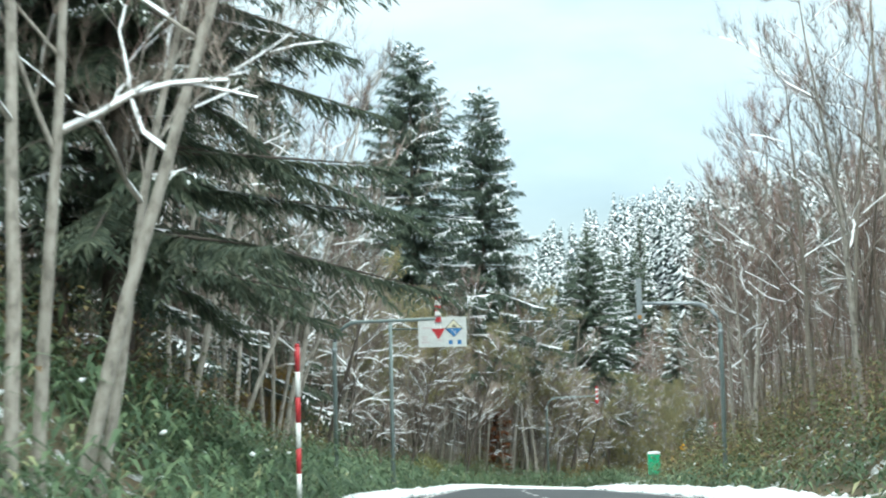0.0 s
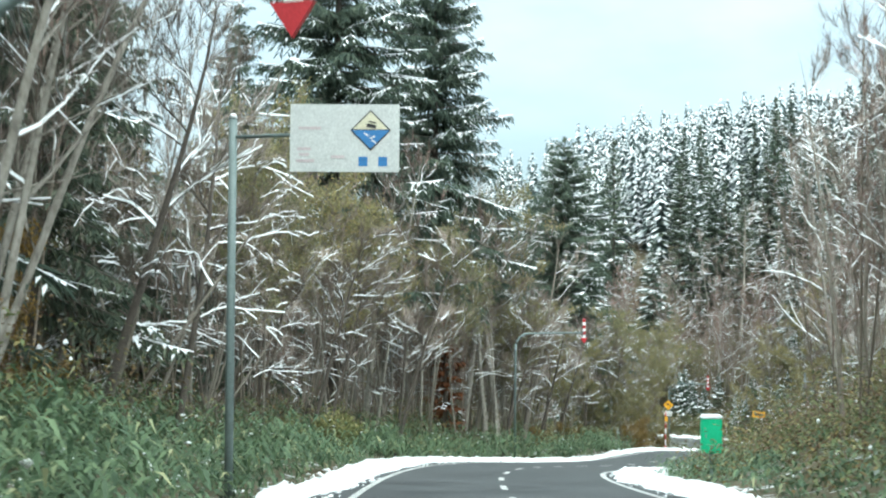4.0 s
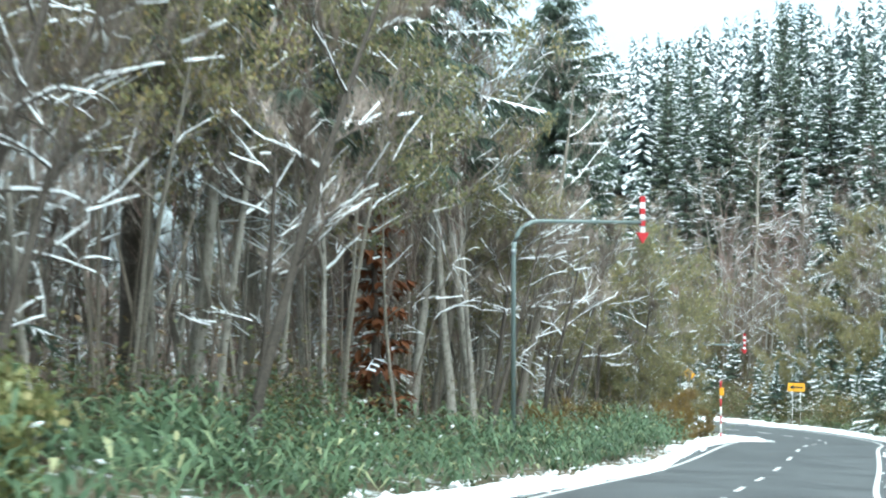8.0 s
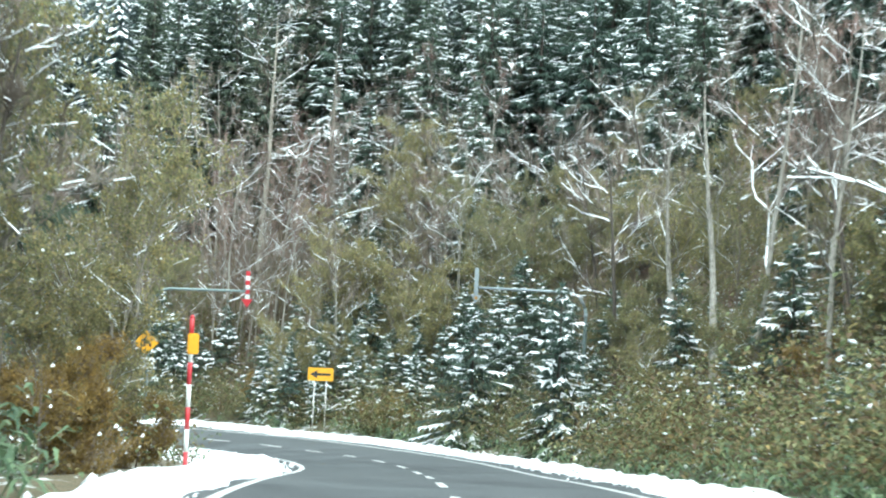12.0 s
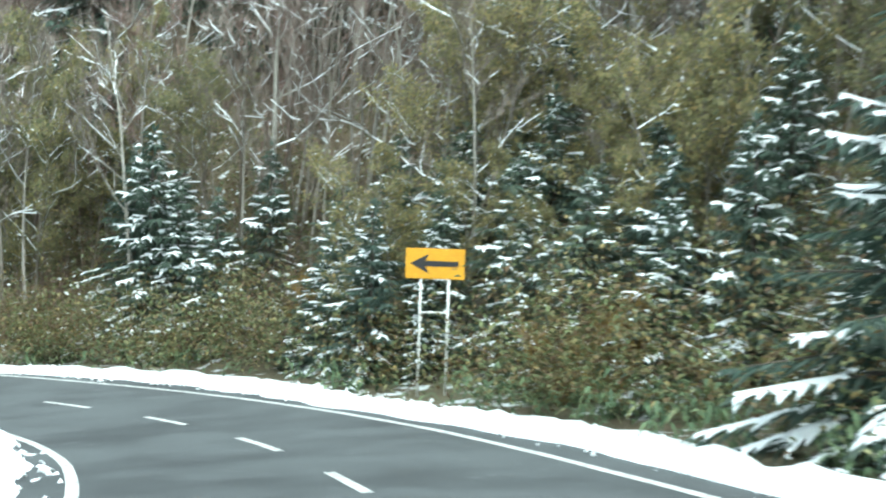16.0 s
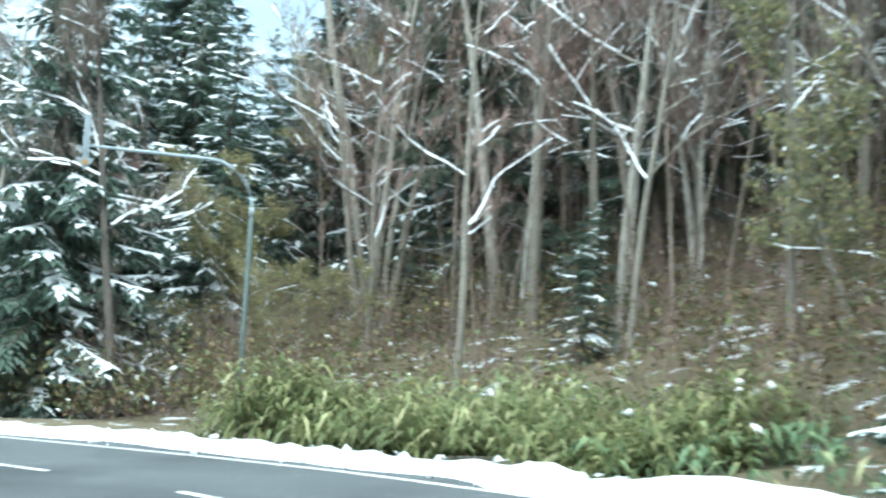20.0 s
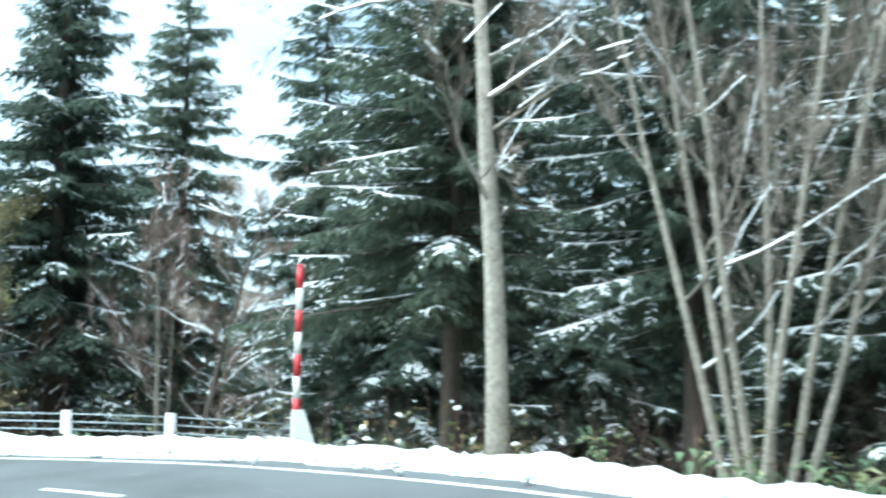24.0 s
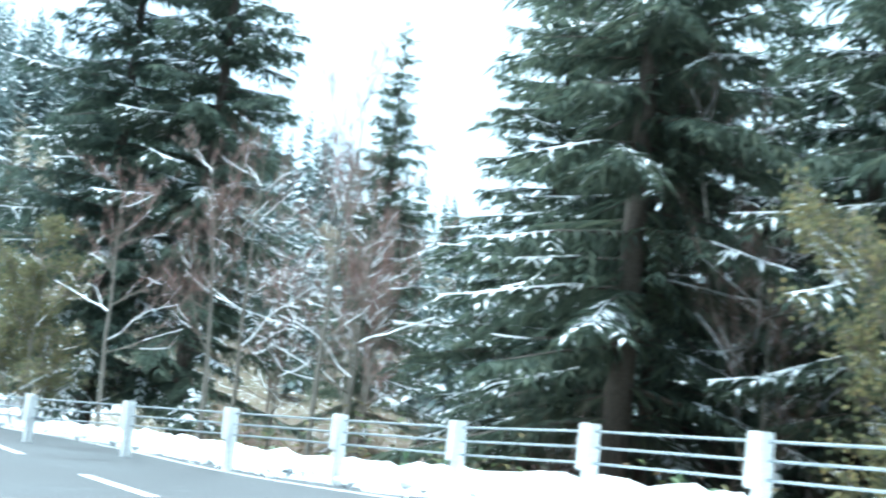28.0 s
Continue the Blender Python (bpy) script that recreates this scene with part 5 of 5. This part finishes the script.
for label, t0, t1, d0, d1, n, per, height in (
        ("leafless reddish brushwood stems", -1, 14, -28, -8, 1500, 7, 2.6),
        ("leafless reddish brushwood stems", -1, 13, 8, 30, 1900, 8, 3.0),
        ("leafless reddish brushwood stems", 13, 24, 8, 28, 4200, 8, 3.0),
        ("leafless reddish brushwood stems", 24, 40, 8, 30, 2200, 9, 2.8)):
    many("brushwood", label, "undergrowth", *stalks(rng, spots(rng, t0, t1, d0, d1, n), per, height, 0.009, 0.8), RED_TWIG)


def thicket(t0, t1, d0, d1, n, h0, h1, label):
    """Crowded thin trunks deep in the wood, with the haze of their twigs."""
    base = spots(rng, t0, t1, d0, d1, n)
    n = len(base)
    H, lean = rng.uniform(h0, h1, n), rng.normal(0, 0.10, (n, 2))
    rings = []
    for u, r in ((0.0, 1.0), (0.55, 0.7), (1.0, 0.15)):
        c = base + np.concatenate([lean * (H * u * (0.6 + 0.8 * u))[:, None], (H * u - 0.3)[:, None]], 1)
        rad = (0.012 + 0.0033 * H) * r
        for k in range(3):
            a = 2.094 * k
            rings.append(c + np.stack([np.cos(a) * rad, np.sin(a) * rad, 0 * rad], 1))
    v = np.stack(rings, 1).reshape(-1, 3)
    f = np.array([(a * 3 + k, a * 3 + (k + 1) % 3, (a + 1) * 3 + (k + 1) % 3, (a + 1) * 3 + k) for a in range(2) for k in range(3)])
    many("thicket", label, "woods", v, (np.arange(n)[:, None, None] * 9 + f[None]).reshape(-1, 4), THIN_BARK)
    per = 60
    m = n * per
    u = rng.uniform(0.35, 1.0, m)
    Hm, lm = np.repeat(H, per), np.repeat(lean, per, 0)
    p = np.repeat(base, per, 0) + np.concatenate([lm * (Hm * u * (0.6 + 0.8 * u))[:, None], (Hm * u - 0.3)[:, None]], 1)
    a = rng.uniform(0, 6.283, m)
    L = rng.uniform(0.5, 1.0, m) * (0.5 + 0.14 * Hm) * (1.25 - 0.7 * u)
    way = np.stack([np.cos(a), np.sin(a), rng.uniform(0.1, 1.3, m)], 1)
    tip = p + way * L[:, None]
    s = np.stack([-np.sin(a), np.cos(a), np.zeros(m)], 1) * 0.011
    many("twig_haze", "haze of fine reddish bare twigs", "woods", np.stack([p - s, p + s, tip], 1).reshape(-1, 3), np.arange(3 * m).reshape(-1, 3), RED_TWIG)


for t0, t1, d0, d1, n, h0, h1 in ((-1, 6, -36, -11, 700, 6, 12), (5, 13.6, -34, -11, 1300, 7, 14), (-1, 9, 10, 36, 1300, 7, 14), (9, 19, 13, 40, 260, 6, 12), (20.0, 23.4, 12, 30, 420, 7, 12)):
    thicket(t0, t1, d0, d1, n, h0, h1, "crowded thin grey trunks deep in the wood")


def snow_clumps(t0, t1, d0, d1, n, up):
    """Dabs of snow caught on the undergrowth."""
    base = spots(rng, t0, t1, d0, d1, n)
    n = len(base)
    base[:, 2] += rng.uniform(0.1, 1.0, n) * up
    r = rng.uniform(0.025, 0.075, n)
    ax = rng.normal(0, 1, (n, 3))
    ax[:, 2] *= 0.45
    ax /= np.linalg.norm(ax, axis=1)[:, None]
    bx_ = np.cross(ax, rng.normal(0, 1, (n, 3)))
    bx_ /= np.linalg.norm(bx_, axis=1)[:, None]
    cx_ = np.cross(ax, bx_)
    R = r[:, None]
    vs = [base + ax * R * 2.0, base - ax * R * 1.6, base + bx_ * R, base - bx_ * R * 0.8, base + cx_ * R * 0.7, base - cx_ * R * 0.6]
    v = np.stack(vs, 1).reshape(-1, 3)
    f = np.array([(0, 2, 4), (2, 1, 4), (1, 3, 4), (3, 0, 4), (2, 0, 5), (1, 2, 5), (3, 1, 5), (0, 3, 5)])
    return v, (np.arange(n)[:, None, None] * 6 + f[None]).reshape(-1, 3)


for t0, t1, d0, d1, n, up in ((0, 13, -20, -5.4, 1100, 1.2), (0, 13, 6, 24, 600, 1.6), (13, 21, 6, 26, 2900, 2.8), (20, 27, 6, 22, 1100, 1.4)):
    many("snow_dabs", "small dabs of snow caught on brush and leaves", "snow", *snow_clumps(t0, t1, d0, d1, n, up), SNOW)


def far_wood(name, label, xy, h0, h1, snow):
    """Conifers of the distance, each some whorls of ragged fronds, the needles haze-tinted."""
    n = len(xy)
    z = land(xy[:, 0], xy[:, 1])[0]
    H = rng.uniform(h0, h1, n)
    V, S = [], []
    levels, per = 20, 10
    for q in range(levels):
        u = 0.10 + 0.86 * q / (levels - 1)
        for k in range(per):
            a = rng.uniform(0, 6.283, n)
            R = H * 0.17 * (1 - u) ** 0.8 * rng.uniform(0.6, 1.3, n) + 0.25
            zz = z + H * (u + rng.uniform(-0.03, 0.03, n))
            w = np.stack([np.cos(a), np.sin(a)], 1)
            sd = np.stack([-w[:, 1], w[:, 0]], 1) * (0.15 * R + 0.10)[:, None]
            tip = np.concatenate([xy + w * R[:, None], (zz - 0.38 * R)[:, None]], 1)
            root = np.concatenate([xy, (zz + 0.25)[:, None]], 1)
            mid = (tip + root) / 2 + np.array([0, 0, 0.1])
            l, r = mid.copy(), mid.copy()
            l[:, :2] += sd
            r[:, :2] -= sd
            V.append(np.stack([root, l, tip, r], 1))
            pick = rng.random(n) < snow
            a1, b1, c1 = l * 0.8 + tip * 0.2, r * 0.8 + tip * 0.2, mid * 0.4 + root * 0.6
            S.append((np.stack([a1, tip, b1, c1], 1) + np.array([0, 0, 0.09]))[pick])
    v = np.concatenate(V).reshape(-1, 3)
    many(name, label, "woods", v, np.arange(len(v)).reshape(-1, 4), HAZED_NEEDLE)
    s = np.concatenate(S).reshape(-1, 3)
    many("far_snow", "snow lying on the boughs of distant conifers", "snow", s, np.arange(len(s)).reshape(-1, 4), SNOW)


def ring(n, x0, x1, y0, y1, clear):
    xy = np.stack([rng.uniform(x0, x1, n), rng.uniform(y0, y1, n)], 1)
    d = np.sqrt(((xy[:, None] - LINE_P[None, KEEP, :2]) ** 2).sum(-1)).min(1)
    return xy[d > clear]


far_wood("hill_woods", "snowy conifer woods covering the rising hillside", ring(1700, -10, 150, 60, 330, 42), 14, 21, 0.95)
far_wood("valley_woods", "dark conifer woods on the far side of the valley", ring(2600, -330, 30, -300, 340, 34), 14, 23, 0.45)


# ---- road furniture ----
def arrow_board(parent, m, back):
    """The hanging arrow, red and white in front, bare metal behind."""
    for k in range(6):
        z = 1.45 - 0.185 * (k + 1)
        part("band", Soup().box(-0.085, -0.035, z, 0.085, 0.035, z + 0.185).mesh("band", GALV if back else (RED, WHITE)[k % 2]), parent, m, "grey metal panel" if back else ("red band", "white band")[k % 2])
    head = Soup().add([Vector(v) for v in ((-0.23, -0.03, 0.34), (0.23, -0.03, 0.34), (0, -0.03, 0), (-0.23, 0.03, 0.34), (0.23, 0.03, 0.34), (0, 0.03, 0))], [(0, 2, 1), (3, 4, 5), (0, 1, 4, 3), (1, 2, 5, 4), (2, 0, 3, 5)])
    part("arrow_head", head.mesh("arrow_head", GALV if back else RED), parent, m, "grey metal arrow head" if back else "red arrow head")
    if back:
        part("lamp_housing", bevelled_box("lamp_housing", 0.13, 0.05, 0.13, AMBER, 0.02), parent, m @ pose(0, -0.06, 0.16))


def arrow_pole(px, py, ax, ay, tip_z, back, label, size=1.0, girth=1.0):
    """A bent steel pole that hangs an arrow over the road's edge."""
    base = ground_z(px, py)
    root = tagged(new("arrow_pole"), label, "road sign", "hanging arrow poles")
    root.location = (px, py, base)
    w = Vector((ax - px, ay - py, 0))
    L = w.length
    w.normalize()
    top, r = tip_z + 0.62 * size - base, (0.85 if girth == 1 else 1.2) * size
    stout = size * girth
    pts = [Vector((0, 0, -0.4)), Vector((0, 0, top - r))] + [w * (r - r * math.cos(a)) + Vector((0, 0, top - r + r * math.sin(a))) for a in (0.26, 0.52, 0.78, 1.05, 1.31)] + [w * r + Vector((0, 0, top)), w * (L - 0.05) + Vector((0, 0, top + 0.03))]
    part("pole", Soup().tube(pts[:3], [0.07 * stout] * 3, 12).mesh("pole", POLE_GREY, True), root)
    part("arm", Soup().tube(pts[2:], [0.066 * stout] * 5 + [0.055 * stout, 0.05 * stout], 12).mesh("arm", POLE_GREY if not back else GALV, True), root)
    part("collar", Soup().tube([(0, 0, top - r - 0.15), (0, 0, top - r + 0.02)], [0.082 * stout, 0.082 * stout], 12).mesh("collar", GALV, True), root)
    yaw = math.atan2(w.y, w.x)
    turn = yaw if not back else yaw + math.pi
    m = pose(w.x * L, w.y * L, tip_z - base, 0, 0, math.degrees(turn)) @ Matrix.Diagonal((size, size, size, 1))
    for z in (0.5, 0.72):
        part("clamp", Soup().box(-0.11, -0.05, z, 0.11, 0.05, z + 0.04).mesh("clamp", GALV), root, m)
    arrow_board(root, m, back)
    return root


FRONT = "grey steel pole hanging a red and white arrow"
BEHIND = "grey steel pole with arrow board seen from its metal back"
pole_a = arrow_pole(-3.65, 43.7, -0.21, 42.4, -0.02, False, FRONT)
arrow_pole(8.6, 41.4, 6.1, 41.5, 0.3, True, BEHIND)
arrow_pole(7.97, 106.3, 12.17, 107.8, -5.58, False, FRONT)
pole_c = arrow_pole(28.6, 161.4, 32.02, 159.43, -12.25, False, FRONT)
arrow_pole(44.5, 153.85, 40.6, 156.05, -11.7, True, BEHIND)
arrow_pole(16.0, 199.86, 13.87, 197.8, -16.02, True, BEHIND, 0.69, 0.78)
arrow_pole(-24.8, 177.9, -22.53, 176.64, -18.2, True, BEHIND, 0.66, 0.78)


def snow_pole(x, y, h, label, r=0.05, bands=8, foot=False, base=None):
    """A red and white banded snow pole."""
    root = tagged(new("snow_pole"), label, "snow pole", "snow poles")
    root.location = (x, y, ground_z(x, y) if base is None else base)
    n = bands
    for k in range(n):
        z0, z1 = h * (1 - (k + 1) / n), h * (1 - k / n)
        if k == n - 1:
            z0 = -0.3
        part("band", Soup().tube([(0, 0, z0), (0, 0, z1)], [r, r], 14).mesh("band", (RED, WHITE)[k % 2], True), root, None, ("red band", "white band")[k % 2])
    part("cap", Soup().tube([(0, 0, h), (0, 0, h + 0.02), (0, 0, h + 0.05)], [r * 1.05, r * 1.05, r * 0.4], 14).mesh("cap", RED, True), root)
    return root


snow_pole(-2.6, 23.3, 3.1, "red and white banded snow pole at the grass edge", 0.045, 7)
sp1 = snow_pole(22.39, 133.36, 3.0, "red and white snow pole with a yellow reflector plate", 0.045, 7)
part("reflector", bevelled_box("reflector", 0.22, 0.06, 0.4, YELLOW_FILM, 0.02), sp1, pose(0.03, -0.04, 2.3), "yellow reflector plate")
snow_pole(-19.09, 192.41, 3.17, "thick red and white snow pole at the fence's end", 0.062, 8, base=-21.3)


def plate(w, h, t=0.02):
    """An upright board in the x-z plane, its middle bottom at the origin, facing -y."""
    return Soup().box(-w / 2, -t / 2, 0, w / 2, t / 2, h)


# the information sign on its bracket pole
bx, by = -2.25, 54.8
bz = ground_z(bx, by)
info = tagged(new("information_sign"), "white road information board with blue and yellow diamond, on grey pole", "road sign")
info.location = (bx, by, bz)
part("pole", Soup().tube([(0, 0, -0.4), (0, 0, 0.78 - bz)], [0.085, 0.075], 12).mesh("pole", POLE_GREY, True), info)
part("pole_cap", Soup().tube([(0, 0, 0.78 - bz), (0, 0, 0.86 - bz)], [0.09, 0.05], 12).mesh("pole_cap", SNOW, True), info, None, "cap of snow")
for z in (0.42,):
    part("bracket", Soup().tube([(0, 0, z - bz), (3.2, -1.35, z - bz)], [0.035, 0.035], 8).mesh("bracket", POLE_GREY, True), info)
board_m = pose(2.15, -1.5, -0.34 - bz, 0, 0, -4)
board = part("board", plate(1.94, 1.2, 0.03).mesh("board", BOARD), info, board_m)


def diamond(s, y):
    return Soup().add([Vector(v) for v in ((0, y, -s), (s, y, 0), (0, y, s), (-s, y, 0), (0, y + 0.006, -s), (s, y + 0.006, 0), (0, y + 0.006, s), (-s, y + 0.006, 0))], [(0, 1, 2, 3), (0, 4, 5, 1), (1, 5, 6, 2), (2, 6, 7, 3), (3, 7, 4, 0)])


part("symbol", diamond(0.36, -0.024).mesh("symbol", BLACK), board, pose(0.46, 0, 0.74), "black edge of the diamond")
part("symbol", Soup().add([Vector(v) for v in ((0, -0.03, -0.33), (0.335, -0.03, 0.0), (-0.335, -0.03, 0.0))], [(0, 1, 2)]).mesh("symbol", BLUE), board, pose(0.46, 0, 0.74), "blue lower half of the diamond")
part("symbol", Soup().add([Vector(v) for v in ((-0.31, -0.03, 0.015), (0.31, -0.03, 0.015), (0, -0.03, 0.33))], [(0, 1, 2)]).mesh("symbol", CREAM), board, pose(0.46, 0, 0.74), "cream upper half of the diamond")
for x0, z0, tl in ((-0.07, -0.08, 0.5), (0.03, -0.13, -0.4), (0.06, -0.2, 0.6)):
    part("symbol", Soup().box(-0.05, -0.036, -0.012, 0.05, -0.031, 0.012, Matrix.Rotation(tl, 4, "Y")).mesh("symbol", WHITE), board, pose(0.46 + x0, 0, 0.74 + z0), "white skid mark")
part("symbol", Soup().box(-0.085, -0.036, 0.04, 0.085, -0.031, 0.11, Matrix.Rotation(0.2, 4, "Y")).box(-0.06, -0.036, 0.13, 0.075, -0.031, 0.155, Matrix.Rotation(0.2, 4, "Y")).mesh("symbol", BLACK), board, pose(0.46, 0, 0.74), "dark pictogram")
for x in (0.33, 0.68):
    part("letter_bar", Soup().box(-0.08, -0.022, 0.1, 0.08, -0.016, 0.27).mesh("letter_bar", BLUE), board, pose(x, 0, 0), "blue character block")
for k, (x, z, w) in enumerate(((-0.72, 0.38, 0.24), (-0.72, 0.28, 0.18), (-0.70, 0.17, 0.32), (-0.12, 0.24, 0.24), (-0.62, 0.75, 0.4))):
    part("letter_bar", Soup().box(-w / 2, -0.022, 0, w / 2, -0.016, 0.05).mesh("letter_bar", FADED), board, pose(x, 0, z), "faded line of lettering")

# the yellow arrow board on two posts
L0, R0 = Vector((41.19, 175.25, 0)), Vector((41.78, 175.0, 0))
mid = (L0 + R0) / 2
mid.z = ground_z(mid.x, mid.y)
yb = tagged(new("arrow_sign"), "yellow board with black arrow on two white posts", "road sign")
yb.matrix_basis = pose(mid.x, mid.y, mid.z, 0, 0, math.degrees(math.atan2(R0.y - L0.y, R0.x - L0.x)))
for x in (-0.32, 0.32):
    part("post", Soup().tube([(x, 0.04, -0.4), (x, 0.04, 3.3)], [0.032, 0.032], 10).mesh("post", WHITE, True), yb)
yp = part("board", bevelled_box("board", 1.36, 0.03, 0.70, YELLOW_FILM, 0.01), yb, pose(0, 0, 2.72))
part("rail", Soup().tube([(-0.3, 0.04, 1.95), (0.3, 0.04, 1.95)], [0.02, 0.02], 8).mesh("rail", WHITE, True), yb)
arrow_shape = Soup().add([Vector((x, -0.022, z)) for x, z in ((-0.58, 0.35), (-0.14, 0.58), (-0.22, 0.415), (0.54, 0.41), (0.54, 0.29), (-0.22, 0.285), (-0.14, 0.12))], [(0, 1, 2), (2, 3, 4, 5), (0, 2, 5), (0, 5, 6)])
part("arrow", arrow_shape.mesh("arrow", BLACK), yp, None, "black left arrow")

# the curve warning on the pole's left-hand fellow
cz = ground_z(28.6, 161.4)
warn_m = pose(-0.10, -0.09, 4.85, 0, 0, -20)
wb = part("warning_board", diamond(0.5, 0).mesh("warning_board", YELLOW_FILM), pole_c, warn_m, "yellow diamond warning plate")
bend = Soup()
arc = [(0.2 * math.cos(a) - 0.02, 0.26 * math.sin(a) - 0.16) for a in (0, 0.4, 0.8, 1.2, 1.5)]
bend.tube([Vector((x, -0.008, z)) for x, z in arc], [0.05] * 5, 6)
bend.add([Vector((-0.02, -0.012, 0.22)), Vector((-0.02, -0.012, -0.02)), Vector((-0.22, -0.012, 0.1))], [(0, 1, 2)])
part("curve_arrow", bend.mesh("curve_arrow", BLACK), wb, None, "black curved arrow")
nb = part("notice", plate(0.72, 0.45).mesh("notice", WHITE), pole_c, pose(-0.10, -0.09, 3.80, 0, 0, -20), "white notice plate")
for z in (0.27, 0.09):
    for x in (-0.25, -0.085, 0.085, 0.25):
        part("letter_bar", Soup().box(x - 0.05, -0.016, z, x + 0.05, -0.011, z + 0.1).mesh("letter_bar", STEEL_BACK), nb, None, "dark character block")

# the sign seen from behind
back_sign = tagged(new("sign_from_behind"), "grey back of a road sign on two white posts", "road sign")
back_sign.matrix_basis = pose(3.65, 201.14, -20.9, 0, 0, 40)
for x in (-0.33, 0.33):
    part("post", Soup().tube([(x, 0, -0.4), (x, 0, 2.45)], [0.035, 0.035], 10).mesh("post", WHITE, True), back_sign)
part("board", plate(1.22, 0.66).mesh("board", STEEL_BACK), back_sign, pose(0, 0.06, 1.72))
for z in (1.85, 2.2):
    part("rail", Soup().box(-0.58, 0.02, z, 0.58, 0.05, z + 0.05).mesh("rail", GALV), back_sign)

# the green box on its post
gx0, gy0 = 11.25, 72.9
box_z = ground_z(gx0, gy0)
cab = tagged(new("roadside_cabinet"), "green metal roadside cabinet on a post, capped with snow", "cabinet")
cab.matrix_basis = pose(gx0, gy0, box_z, 0, 0, -6)
top_z = -6.56 - box_z
part("post", Soup().box(-0.06, -0.06, -0.4, 0.06, 0.06, top_z - 1.0).mesh("post", POLE_GREY), cab)
body_box = part("body", bevelled_box("body", 0.66, 0.45, 1.12, GREEN, 0.03), cab, pose(0, 0, top_z - 1.12))
part("door", bevelled_box("door", 0.56, 0.02, 0.95, GREEN, 0.008), body_box, pose(0, -0.235, 0.08))
part("handle", bevelled_box("handle", 0.03, 0.03, 0.14, GALV, 0.008), body_box, pose(-0.2, -0.26, 0.5))
part("snow_cap", bevelled_box("snow_cap", 0.70, 0.49, 0.13, SNOW, 0.05), cab, pose(0, 0, top_z - 0.01))


# ---- the cable fence ----
posts = [(-18.79, 190.28), (-19.56, 188.27), (-20.56, 186.11), (-21.6, 183.96), (-22.59, 181.79), (-23.33, 179.49), (-23.75, 177.3), (-24.0, 175.05), (-24.15, 172.75), (-24.2, 170.4)]
d = Vector((0.03, -2.33))
while len(posts) < 26:
    d = Matrix.Rotation(radians(5.5 if len(posts) < 15 else 0.0), 2) @ d
    posts.append((posts[-1][0] + d.x, posts[-1][1] + d.y))
fence = tagged(new("cable_fence"), "white posts carrying steel cables along the road's outer edge", "guard fence")
tops = []
for k, (x, y) in enumerate(posts):
    a, b = posts[max(k - 1, 0)], posts[min(k + 1, len(posts) - 1)]
    turn = math.degrees(math.atan2(b[1] - a[1], b[0] - a[0]))
    z = float(np.interp(k, [0, 1, 4, 6, 8, 9, 26], [-20.74, -20.74, -20.84, -20.9, -21.03, -21.14, -22.6])) - 0.93
    tilt = (4.0 if k == 2 else 0.0) + 1.2 * math.sin(k * 2.3)
    m = pose(x, y, z, 0, tilt, turn)
    q = part("post", bevelled_box("post", 0.115, 0.115, 0.95, WHITE, 0.012), fence, m @ pose(0, 0, -0.25))
    part("cable_holder", bevelled_box("cable_holder", 0.17, 0.13, 0.42, WHITE, 0.012), q, pose(0.03, 0.02, 0.70))
    tops.append(Vector((x, y, z)))
for hgt in (0.80, 0.66, 0.52):
    part("cable", Soup().tube([p + Vector((0, 0, hgt)) for p in tops], [0.012] * len(tops), 6).mesh("cable", GALV, True), fence)
end = part("end_stay", Soup().add([Vector(v) for v in ((-0.12, -0.05, -0.3), (0.5, -0.05, -0.3), (0.12, -0.05, 0.75), (-0.08, -0.05, 0.75), (-0.12, 0.05, -0.3), (0.5, 0.05, -0.3), (0.12, 0.05, 0.75), (-0.08, 0.05, 0.75))], [(3, 2, 1, 0), (4, 5, 6, 7), (0, 1, 5, 4), (1, 2, 6, 5), (2, 3, 7, 6), (3, 0, 4, 7)]).mesh("end_stay", WHITE), fence, pose(-19.07, 192.43, -21.45, 0, 0, 108))
for hgt in (0.80, 0.66, 0.52):
    part("cable", Soup().tube([Vector((-19.0, 192.2, -21.66 + hgt - 0.1)), tops[0] + Vector((0, 0, hgt))], [0.012, 0.012], 6).mesh("cable", GALV, True), fence)

# the pattern trees are taken away again
for some in KINDS.values():
    for root in some:
        for o in (*root.children_recursive, root):
            bpy.data.objects.remove(o)
